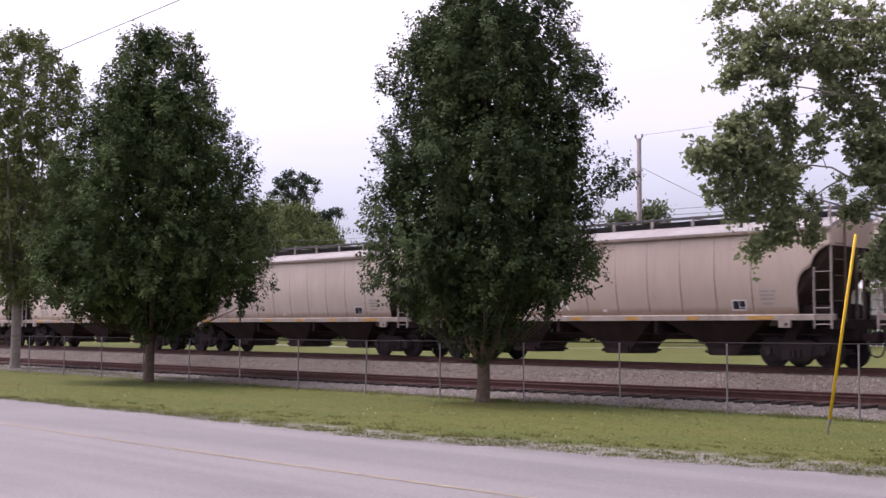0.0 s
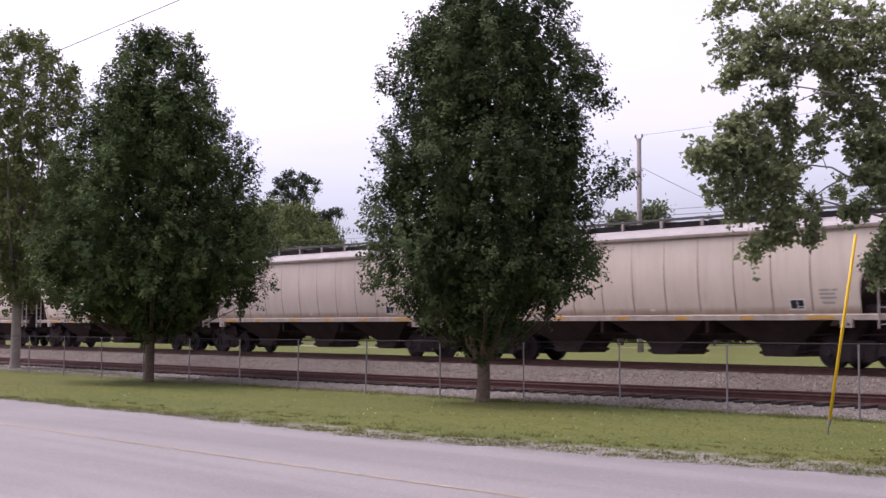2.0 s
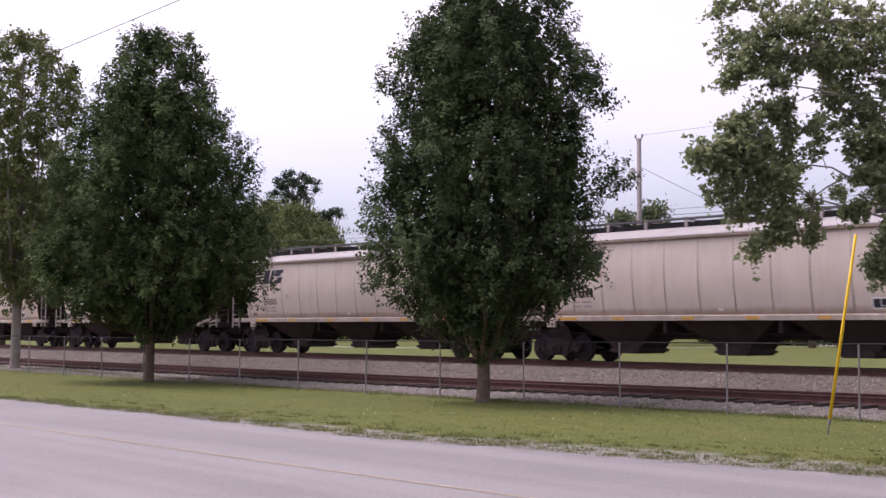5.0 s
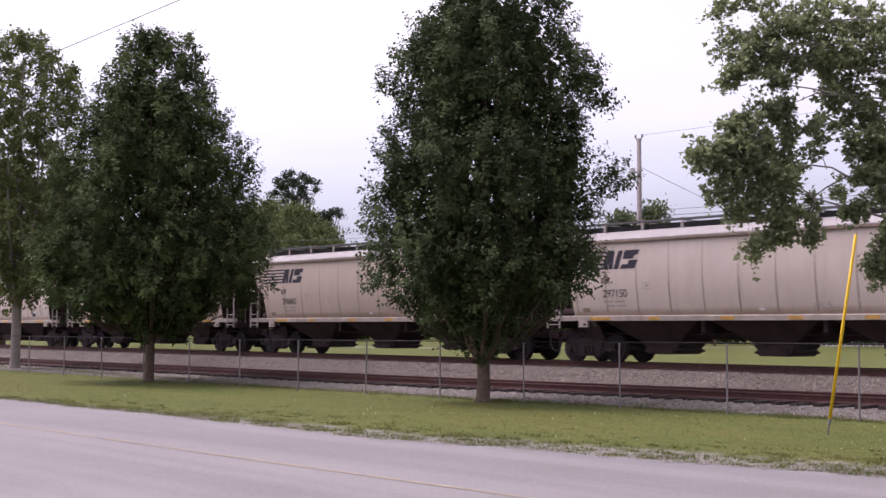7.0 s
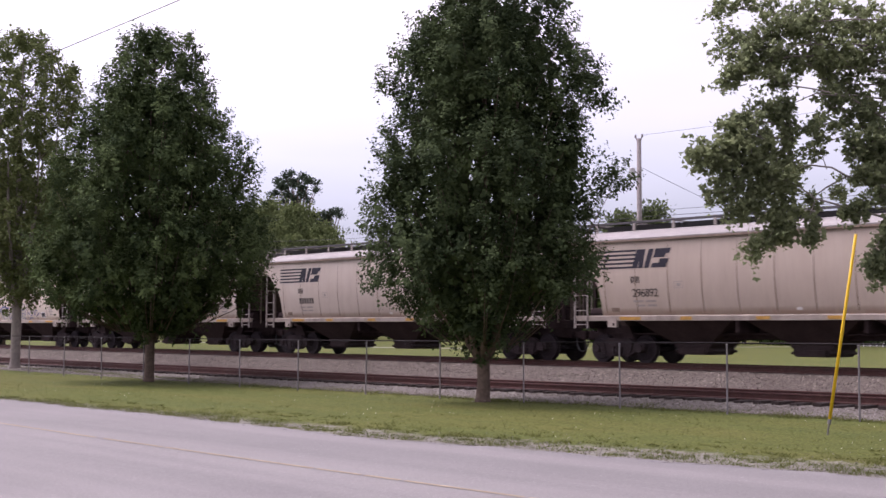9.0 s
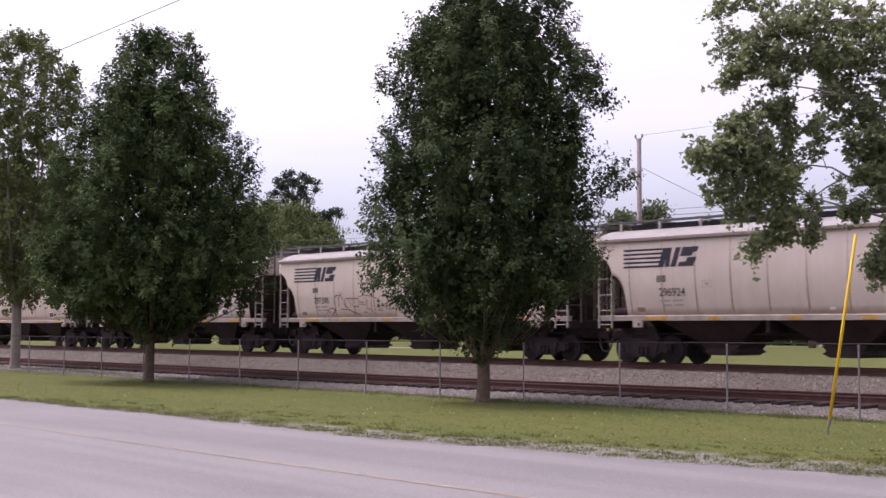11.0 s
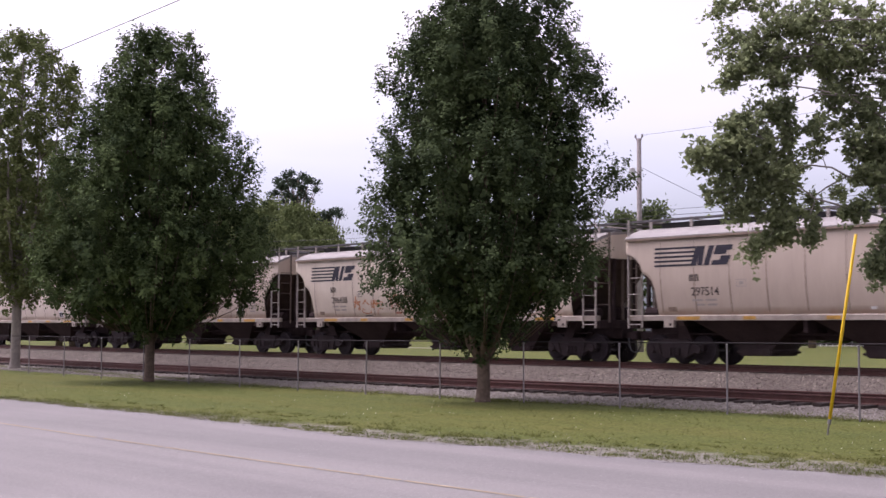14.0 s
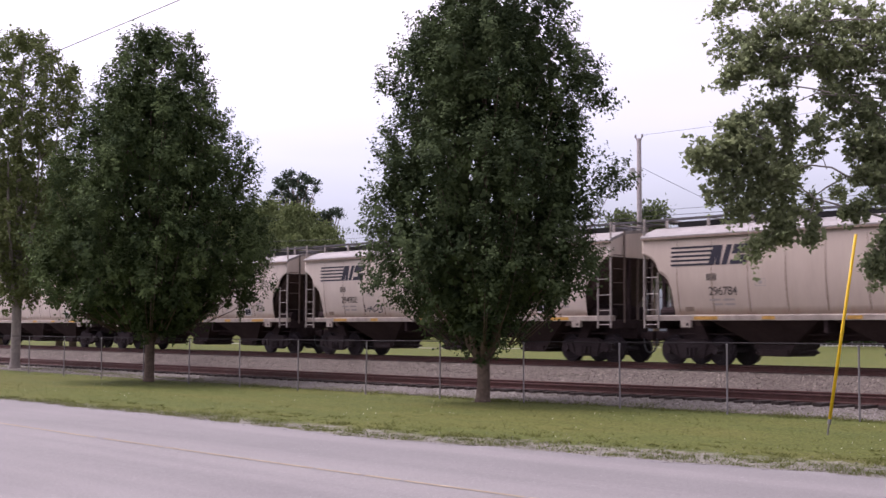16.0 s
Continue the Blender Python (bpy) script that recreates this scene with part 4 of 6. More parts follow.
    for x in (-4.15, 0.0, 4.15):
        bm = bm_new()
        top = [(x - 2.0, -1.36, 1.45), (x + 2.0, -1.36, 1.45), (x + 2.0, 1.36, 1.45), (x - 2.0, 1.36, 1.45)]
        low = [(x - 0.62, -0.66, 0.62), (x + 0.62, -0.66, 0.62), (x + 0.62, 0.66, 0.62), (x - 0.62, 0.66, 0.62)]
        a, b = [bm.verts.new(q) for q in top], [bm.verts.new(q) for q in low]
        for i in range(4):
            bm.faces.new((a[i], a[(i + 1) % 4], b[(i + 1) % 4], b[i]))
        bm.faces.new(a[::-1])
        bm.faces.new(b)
        hop = part("hopper", bm, M["slope"], car, "dark brown tapering hopper")
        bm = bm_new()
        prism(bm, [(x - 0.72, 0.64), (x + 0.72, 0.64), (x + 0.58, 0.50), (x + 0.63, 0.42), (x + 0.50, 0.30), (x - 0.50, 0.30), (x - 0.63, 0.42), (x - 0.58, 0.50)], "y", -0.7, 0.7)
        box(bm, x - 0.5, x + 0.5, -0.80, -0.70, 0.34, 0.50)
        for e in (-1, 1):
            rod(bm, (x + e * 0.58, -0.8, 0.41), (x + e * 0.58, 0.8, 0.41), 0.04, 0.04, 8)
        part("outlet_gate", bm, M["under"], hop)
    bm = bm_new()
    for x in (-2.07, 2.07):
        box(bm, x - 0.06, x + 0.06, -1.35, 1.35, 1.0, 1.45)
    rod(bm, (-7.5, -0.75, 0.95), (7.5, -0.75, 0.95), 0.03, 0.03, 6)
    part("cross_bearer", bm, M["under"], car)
    # trucks
    wm, fm = wheelset_mesh(), side_frame_mesh()
    for x in (-6.85, 6.85):
        bm = bm_new()
        box(bm, -0.2, 0.2, -1.0, 1.0, 0.42, 0.72, 0.04)
        rod(bm, (0, 0, 0.7), (0, 0, 0.9), 0.22, 0.22, 12)
        for y in (-0.65, 0.65):
            box(bm, -0.52, -0.44, y - 0.15, y + 0.15, 0.3, 0.6)
            box(bm, 0.44, 0.52, y - 0.15, y + 0.15, 0.3, 0.6)
        tk = part("truck", bm, M["truck"], car, "grimy two-axle freight truck")
        tk.location.x = x
        for s in (-1, 1):
            o = part("side_frame", fm, None, tk)
            o.location.y = s * 0.98
            o.rotation_euler.z = 0 if s < 0 else math.pi
        for ax in (-0.89, 0.89):
            o = part("wheelset", wm, None, tk)
            o.matrix_parent_inverse = Matrix.Translation((ax, 0, 0.457))
    # stencils, stickers and reflectors on the sides
    for x0, x1 in ((-6.45, -5.6), (-4.05, -3.62), (-1.33, -0.87), (0.98, 1.45), (3.35, 3.78), (5.54, 6.42)):
        bm = bm_new()
        box(bm, x0, x1, -1.481, -1.474, 1.385, 1.485)
        part("reflector", bm, M["reflect"], car)
    bm = bm_new()
    bar(bm, 5.00, 5.50, 1.65, 1.97)
    st = part("sticker", bm, M["white"], car, "black and white square sticker")
    bm = bm_new()
    bar(bm, 5.04, 5.25, 1.69, 1.93, lift=0.010)
    bar(bm, 5.275, 5.46, 1.75, 1.93, lift=0.010)
    bar(bm, 5.275, 5.46, 1.69, 1.73, lift=0.010)
    part("sticker_print", bm, M["navy"], st)
    bm = bm_new()
    bar(bm, 0.0, 0.18, 1.65, 1.73)
    part("white_plate", bm, M["white"], car)
    for x0, x1, z in ((5.98, 6.3, 2.20), (6.36, 6.55, 2.20), (5.98, 6.46, 2.09), (6.0, 6.5, 1.98), (6.05, 6.45, 1.84),
                      (-5.84, -5.45, 1.98), (-5.36, -4.95, 1.98), (-5.7, -5.4, 1.84), (-5.3, -4.95, 1.84)):
        bm = bm_new()
        bar(bm, x0, x1, z - 0.03, z + 0.03)
        part("stencilled_line", bm, M["mark"], car, "faded small stencilled line")
    bm = bm_new()
    for x0, x1, z0, z1 in ((-4.2, -3.86, 2.56, 2.575), (-4.2, -3.86, 2.36, 2.375), (-4.2, -4.185, 2.36, 2.57), (-3.875, -3.86, 2.36, 2.57), (-4.1, -3.97, 2.42, 2.52)):
        bar(bm, x0, x1, z0, z1)
    part("stencilled_box", bm, M["mark"], car)
    bm = bm_new()
    bar(bm, -6.78, -6.45, 1.64, 1.78)
    part("routing_plate", bm, M["seam"], car)
    # striped emblem in plain shapes
    bm = bm_new()
    for k in range(5):
        z = 3.03 + k * 0.1325
        bar(bm, -7.21, -5.80 + k * 0.035, z, z + 0.062)
    bar(bm, -5.84, -5.62, 3.03, 3.62, 0.20)
    bar(bm, -5.58, -5.40, 3.03, 3.62, 0.10)
    bar(bm, -5.36, -5.16, 3.03, 3.62, 0.20)
    bar(bm, -5.08, -4.50, 3.03, 3.17, 0.05)
    bar(bm, -4.78, -4.42, 3.17, 3.30, 0.05)
    bar(bm, -5.00, -4.55, 3.34, 3.46, 0.05)
    bar(bm, -4.96, -4.36, 3.46, 3.62, 0.06)
    part("emblem", bm, M["logo"], car, "dark slate striped emblem")
    for x in (-5.90, -5.70):
        bm = bm_new()
        for k in range(3):
            bar(bm, x + k * 0.055, x + k * 0.055 + 0.035, 2.56, 2.77)
        part("reporting_mark", bm, M["mark2"], car)
    return car


NUMBERS = {0: "294853", 1: "296189", 2: "295123", 3: "296355", 4: "297038", 6: "296505", 7: "297150", 8: "296860", 9: "296892",
           11: "296924", 12: "297398", 13: "297159", 14: "297514", 15: "296438", 16: "296784", 17: "294902"}


def number_mesh(text):
    cu = bpy.data.curves.new("digits", "FONT")
    cu.body, cu.size, cu.space_character, cu.offset = text, 0.36, 0.92, 0.002
    ob = new("digits", cu)
    bpy.context.view_layer.update()
    me = bpy.data.meshes.new_from_object(ob.evaluated_get(bpy.context.evaluated_depsgraph_get()))
    bpy.data.objects.remove(ob)
    w = max(v.co.x for v in me.vertices)
    for v in me.vertices:
        x, z = -5.86 + v.co.x / w * 1.02, 2.12 + v.co.y
        v.co = (x, -(side_y(z) + 0.009), z)
    me.materials.clear()
    me.materials.append(M["mark2"])
    me.name = "car_number"
    return me


def scrawl(bm, x0, x1, z0, z1, n, w, seed, style=0):
    """A row of illegible painted strokes."""
    rng = random.Random(seed)
    step = (x1 - x0) / n
    for i in range(n):
        a, b = x0 + i * step, x0 + (i + 0.85) * step
        m = (a + b) / 2
        j = lambda v: v + rng.uniform(-0.05, 0.05)
        k = (i + style) % 4
        if k == 0:
            pts = [(a, j(z1)), (j(a), z0), (b, j(z1 - 0.1)), (j(b), z0)]
        elif k == 1:
            pts = [(a, z0), (m, j(z1)), (b, j(z0)), (m, (z0 + z1) / 2), (a, (z0 + z1) / 2)]
        elif k == 2:
            pts = [(b, j(z1)), (a, j((z0 + z1) / 2)), (a, z0), (b, j(z0 + 0.08))]
        else:
            pts = [(a, z1), (a, j(z0)), (b, j(z0)), (b, j(z1)), (m, j((z0 + z1) / 2))]
        stroke(bm, pts, w)


def graffiti(car, k):
    def put(material, label, fn, name="graffiti_stroke"):
        pieces = []
        fn(pieces)
        for p in pieces:
            bmesh.ops.remove_doubles(p, verts=p.verts[:], dist=1e-4)
            part(name, p, material, car, label)
    if k == 0:
        put(M["chalk"], "faint white graffiti scrawl", lambda b: scrawl(b, -3.6, -1.4, 1.70, 2.15, 5, 0.05, 3, 1))
    if k == 12:
        put(M["red_faint"], "dull red outlined graffiti", lambda b: (
            stroke(b, [(-4.73, 1.55), (-4.42, 1.94), (-4.51, 2.28), (-4.29, 2.45), (-4.03, 2.41)], 0.035),
            stroke(b, [(-4.16, 2.39), (-4.20, 1.94)], 0.035),
            stroke(b, [(-3.96, 2.38), (-3.75, 1.93)], 0.035),
            stroke(b, [(-3.77, 2.30), (-3.73, 1.96)], 0.035),
            stroke(b, [(-3.56, 2.29), (-3.40, 1.98)], 0.035),
            stroke(b, [(-3.70, 2.31), (-2.86, 2.29), (-2.89, 1.97), (-3.28, 1.98), (-3.30, 2.28)], 0.035),
            stroke(b, [(-2.82, 2.36), (-2.53, 2.43), (-2.06, 2.37), (-1.61, 2.25), (-1.63, 1.85)], 0.035),
            stroke(b, [(-2.81, 2.16), (-2.49, 2.12)], 0.035),
            stroke(b, [(-2.80, 2.07), (-2.49, 2.04)], 0.035),
            stroke(b, [(-2.35, 2.26), (-2.37, 1.86), (-2.15, 1.85)], 0.035),
            stroke(b, [(-2.06, 2.34), (-2.12, 1.80), (-1.98, 1.73)], 0.035),
            stroke(b, [(-4.09, 1.88), (-3.56, 1.84), (-2.88, 1.64)], 0.035),
            stroke(b, [(-3.74, 1.99), (-3.20, 1.69)], 0.035),
            stroke(b, [(-5.08, 1.69), (-4.84, 1.89), (-4.63, 1.93), (-4.44, 1.82)], 0.035),
            stroke(b, [(-5.02, 1.84), (-4.80, 1.73)], 0.035),
            stroke(b, [(-4.67, 1.66), (-4.37, 1.83)], 0.035),
            stroke(b, [(-1.58, 2.00), (-1.28, 1.97), (-1.13, 1.84)], 0.035),
            stroke(b, [(-1.10, 1.99), (-0.92, 1.99), (-1.00, 1.83)], 0.035),
            stroke(b, [(-1.73, 1.82), (-1.43, 1.79)], 0.035),
            stroke(b, [(-2.61, 1.75), (-2.39, 1.73)], 0.035)))
        put(M["straw_wash"], "pale straw fill behind the letters", lambda b: bar(b, -0.56, 2.91, 1.48, 2.14, -0.25, 0.004), "graffiti_fill")
        put(M["blue_spray"], "blue outlined graffiti letters", lambda b: (
            stroke(b, [(-0.57, 2.08), (-0.21, 1.66), (-0.00, 1.41)], 0.045),
            stroke(b, [(-0.20, 2.23), (0.21, 1.68), (0.36, 1.50)], 0.045),
            stroke(b, [(0.18, 2.22), (0.52, 1.74)], 0.045),
            stroke(b, [(0.67, 1.94), (0.53, 1.80), (0.64, 1.56), (0.84, 1.68), (0.85, 1.91), (0.67, 1.94)], 0.045),
            stroke(b, [(0.93, 2.21), (1.24, 1.85), (1.39, 1.50)], 0.045),
            stroke(b, [(1.34, 2.29), (1.50, 1.85), (1.47, 1.50)], 0.045),
            stroke(b, [(1.26, 1.94), (1.43, 1.90), (1.38, 1.79)], 0.045),
            stroke(b, [(1.43, 2.46), (1.68, 1.90), (1.78, 1.44)], 0.045),
            stroke(b, [(1.70, 2.34), (1.90, 1.90), (1.92, 1.44)], 0.045),
            stroke(b, [(1.94, 2.19), (2.07, 1.67)], 0.045),
            stroke(b, [(2.24, 2.35), (2.24, 1.84), (2.33, 1.55)], 0.045),
            stroke(b, [(2.31, 2.38), (2.70, 2.51), (2.89, 2.34), (2.76, 1.55)], 0.045),
            stroke(b, [(2.29, 1.72), (2.46, 1.92), (2.67, 1.89), (2.62, 1.63), (2.47, 1.58), (2.44, 1.78)], 0.045),
            stroke(b, [(0.07, 1.37), (0.16, 1.43), (0.25, 1.36)], 0.045),
            stroke(b, [(1.40, 1.38), (1.49, 1.44), (1.55, 1.37)], 0.045),
            stroke(b, [(1.80, 1.39), (1.92, 1.44), (1.98, 1.38)], 0.045),
            stroke(b, [(-0.64, 2.11), (-0.19, 2.30), (0.30, 2.31), (0.37, 2.22)], 0.09),
            stroke(b, [(0.18, 2.24), (0.56, 2.24), (0.71, 2.28)], 0.09),
            stroke(b, [(0.93, 2.23), (1.23, 2.29), (1.36, 2.44)], 0.09),
            stroke(b, [(1.48, 2.49), (1.89, 2.49), (1.98, 2.27), (2.17, 2.38)], 0.09),
            stroke(b, [(2.49, 2.11), (2.87, 2.13), (2.85, 1.83)], 0.09),
            stroke(b, [(3.15, 2.19), (3.17, 1.83), (3.36, 1.99), (3.47, 1.82)], 0.05),
            stroke(b, [(3.78, 2.12), (3.54, 2.07), (3.68, 1.93), (3.77, 1.82), (3.53, 1.76)], 0.05),
            stroke(b, [(3.83, 1.79), (4.01, 2.18), (4.09, 1.79)], 0.05),
            stroke(b, [(4.48, 2.06), (4.26, 2.09), (4.17, 1.87), (4.31, 1.73), (4.51, 1.81)], 0.05),
            stroke(b, [(4.51, 1.81), (4.72, 1.94), (4.91, 1.89)], 0.05),
            stroke(b, [(3.29, 1.57), (3.57, 1.65), (3.87, 1.65)], 0.05)))
    if k == 13:
        def fill(b):
            b.append(bm_new())
            rows = []
            for n in range(12):
                z, u = 1.55 + n * 0.12, n / 11
                rows.append([b[-1].verts.new((x, -(side_y(z) + 0.004), z)) for x in (-3.95 + 0.45 * u ** 1.4, -1.58 - 0.26 * u ** 0.8)])
            for p, q in zip(rows, rows[1:]):
                b[-1].faces.new((p[0], p[1], q[1], q[0]))
            bar(b, -1.52, 0.0, 1.62, 2.46, 0.0, 0.004)
            bar(b, -1.56, -0.66, 2.46, 2.72, 0.0, 0.004)
        put(M["pale_fill"], "pale pink-white filled graffiti patch", fill, "graffiti_fill")
        put(M["red_spray"], "dull red graffiti line", lambda b: (
            stroke(b, [(-3.97, 1.54), (-3.87, 1.90), (-3.81, 2.18), (-3.74, 2.45), (-3.62, 2.62), (-3.52, 2.81), (-3.42, 2.94)], 0.05),
            stroke(b, [(-3.54, 2.95), (-3.17, 2.92), (-2.79, 2.88), (-2.47, 2.91), (-2.32, 2.97), (-2.10, 2.88), (-1.87, 2.88), (-1.80, 2.62), (-1.76, 2.30), (-1.63, 2.00), (-1.58, 1.82)], 0.05),
            stroke(b, [(-3.36, 2.94), (-2.97, 2.95), (-2.57, 2.92)], 0.09),
            stroke(b, [(-2.44, 2.94), (-2.16, 2.94), (-1.95, 2.89)], 0.08),
            stroke(b, [(-3.49, 2.75), (-3.40, 2.76), (-3.38, 2.65), (-3.47, 2.61), (-3.49, 2.75)], 0.03),
            stroke(b, [(-1.99, 2.70), (-1.92, 2.70), (-1.92, 2.59), (-1.98, 2.60), (-1.99, 2.70)], 0.03),
            stroke(b, [(-3.32, 2.28), (-3.19, 2.41), (-2.96, 2.48), (-2.72, 2.43), (-2.62, 2.29)], 0.035),
            stroke(b, [(-3.32, 2.28), (-3.15, 2.19), (-2.90, 2.15), (-2.71, 2.21), (-2.60, 2.32)], 0.03),
            stroke(b, [(-3.30, 2.11), (-3.07, 2.05), (-2.75, 2.12)], 0.025),
            stroke(b, [(-2.76, 2.85), (-2.61, 2.70), (-2.66, 2.53), (-2.72, 2.37)], 0.03),
            stroke(b, [(-2.27, 2.36), (-2.13, 2.44), (-1.97, 2.45), (-1.84, 2.35)], 0.035),
            stroke(b, [(-2.26, 2.33), (-2.11, 2.25), (-1.93, 2.25), (-1.84, 2.32)], 0.03),
            stroke(b, [(-2.24, 2.20), (-2.06, 2.17), (-1.89, 2.24)], 0.025),
            stroke(b, [(-2.59, 2.69), (-2.35, 2.84), (-2.36, 2.68), (-2.59, 2.69)], 0.025),
            stroke(b, [(-2.60, 2.64), (-2.37, 2.63)], 0.025),
            stroke(b, [(-2.48, 2.83), (-2.42, 2.45)], 0.02),
            stroke(b, [(-2.26, 2.77), (-2.37, 2.47)], 0.02),
            stroke(b, [(-3.10, 1.85), (-2.94, 1.83), (-2.71, 1.88), (-2.54, 2.02), (-2.60, 2.07), (-2.72, 1.97)], 0.04),
            stroke(b, [(-2.94, 1.83), (-2.87, 1.67)], 0.04),
            stroke(b, [(-2.34, 2.09), (-2.23, 2.04), (-2.11, 2.01)], 0.03),
            stroke(b, [(-2.29, 2.01), (-2.29, 2.07), (-2.10, 2.06), (-2.05, 1.98)], 0.02),
            stroke(b, [(-3.33, 2.22), (-3.37, 1.95), (-3.41, 1.62)], 0.02),
            stroke(b, [(-3.23, 2.08), (-3.11, 1.97), (-2.85, 2.02)], 0.02),
            stroke(b, [(-3.75, 2.12), (-3.73, 2.07)], 0.03),
            stroke(b, [(-3.74, 1.90), (-3.72, 1.85)], 0.03),
            stroke(b, [(-3.66, 1.77), (-3.64, 1.72)], 0.03),
            stroke(b, [(-3.67, 2.12), (-3.65, 2.07)], 0.03),
            stroke(b, [(-3.51, 1.89), (-3.49, 1.84)], 0.03),
            stroke(b, [(-3.59, 2.03), (-3.57, 1.98)], 0.03),
            stroke(b, [(-3.34, 1.74), (-3.32, 1.69)], 0.03),
            stroke(b, [(-3.50, 1.62), (-3.48, 1.57)], 0.03),
            stroke(b, [(-3.80, 1.70), (-3.78, 1.65)], 0.03),
            stroke(b, [(-1.85, 2.16), (-1.83, 2.12)], 0.03),
            stroke(b, [(-1.90, 2.01), (-1.88, 1.96)], 0.03),
            stroke(b, [(-1.79, 1.92), (-1.77, 1.88)], 0.03),
            stroke(b, [(-1.71, 2.02), (-1.70, 1.97)], 0.03),
            stroke(b, [(-1.88, 1.82), (-1.86, 1.77)], 0.03),
            stroke(b, [(-1.78, 1.76), (-1.76, 1.72)], 0.03),
            stroke(b, [(-1.96, 1.76), (-1.95, 1.71)], 0.03),
            stroke(b, [(-1.98, 2.11), (-1.96, 2.07)], 0.03),
            stroke(b, [(-1.67, 1.87), (-1.66, 1.82)], 0.03),
            stroke(b, [(-1.66, 1.71), (-1.64, 1.66)], 0.03),
            stroke(b, [(-1.92, 1.63), (-1.91, 1.58)], 0.03),
            stroke(b, [(-2.63, 1.80), (-2.62, 1.75)], 0.03),
            stroke(b, [(-2.39, 1.77), (-2.37, 1.72)], 0.03),
            stroke(b, [(-2.20, 1.82), (-2.18, 1.77)], 0.03),
            stroke(b, [(-2.09, 1.74), (-2.07, 1.69)], 0.03),
            stroke(b, [(-2.29, 1.64), (-2.27, 1.59)], 0.03),
            stroke(b, [(-2.02, 1.61), (-2.00, 1.56)], 0.03),
            stroke(b, [(-3.18, 2.55), (-3.16, 2.50)], 0.03),
            stroke(b, [(-3.05, 2.65), (-3.03, 2.60)], 0.03),
            stroke(b, [(-3.61, 2.45), (-3.59, 2.40)], 0.03),
            stroke(b, [(-1.94, 2.51), (-1.92, 2.47)], 0.03),
            stroke(b, [(-1.58, 1.68), (-1.58, 2.19), (-1.63, 2.61), (-1.59, 2.74), (-0.68, 2.73), (-0.64, 2.51)], 0.045),
            stroke(b, [(-1.59, 2.74), (-1.12, 2.78), (-0.68, 2.74)], 0.06),
            stroke(b, [(-1.49, 2.45), (-1.22, 2.47), (-0.64, 2.48), (0.04, 2.47), (0.04, 2.15), (0.01, 1.69)], 0.03),
            stroke(b, [(-1.58, 1.67), (-1.07, 1.71), (-0.50, 1.71), (0.02, 1.70)], 0.09),
            stroke(b, [(-1.53, 1.61), (-0.96, 1.67), (0.00, 1.64)], 0.04),
            stroke(b, [(-1.51, 1.58), (-0.97, 1.63)], 0.03),
            stroke(b, [(-1.52, 2.18), (-1.25, 2.18), (-1.24, 2.44)], 0.025),
            stroke(b, [(-1.58, 1.87), (-1.35, 1.86)], 0.025),
            stroke(b, [(-1.32, 2.37), (-1.42, 2.21), (-1.19, 2.23)], 0.025),
            stroke(b, [(-1.08, 2.39), (-1.09, 2.07), (-1.03, 1.83), (-0.88, 2.33)], 0.03),
            stroke(b, [(-0.94, 1.86), (-0.86, 2.33), (-0.74, 2.35), (-0.76, 1.86)], 0.03),
            stroke(b, [(-0.85, 2.09), (-0.75, 2.09)], 0.03),
            stroke(b, [(-0.64, 2.32), (-0.68, 1.86), (-0.56, 1.85)], 0.03),
            stroke(b, [(-0.57, 2.27), (-0.48, 2.29), (-0.56, 1.85)], 0.03),
            stroke(b, [(-0.48, 1.85), (-0.43, 2.32), (-0.33, 2.11), (-0.28, 2.31), (-0.31, 1.85)], 0.03),
            stroke(b, [(-0.17, 2.31), (-0.22, 1.85), (-0.14, 1.85)], 0.03),
            stroke(b, [(-0.06, 2.28), (-0.09, 1.87)], 0.03),
            stroke(b, [(-0.95, 1.99), (-0.69, 2.01)], 0.05),
            stroke(b, [(-1.10, 2.65), (-1.07, 2.57), (-1.01, 2.65)], 0.02),
            stroke(b, [(-0.95, 2.64), (-0.92, 2.57)], 0.02),
            stroke(b, [(-0.83, 2.65), (-0.75, 2.64), (-0.76, 2.56)], 0.02)))
        put(M["seam"], "dark brown graffiti mark", lambda b: (
            stroke(b, [(-3.04, 2.37), (-2.91, 2.32)], 0.16),
            stroke(b, [(-2.08, 2.37), (-1.98, 2.33)], 0.13),
            stroke(b, [(-2.62, 2.36), (-2.29, 2.35)], 0.07),
            stroke(b, [(-2.57, 2.30), (-2.34, 2.30)], 0.07),
            stroke(b, [(-2.52, 2.23), (-2.40, 2.22)], 0.08),
            stroke(b, [(-2.48, 2.18), (-2.45, 2.18)], 0.06)))
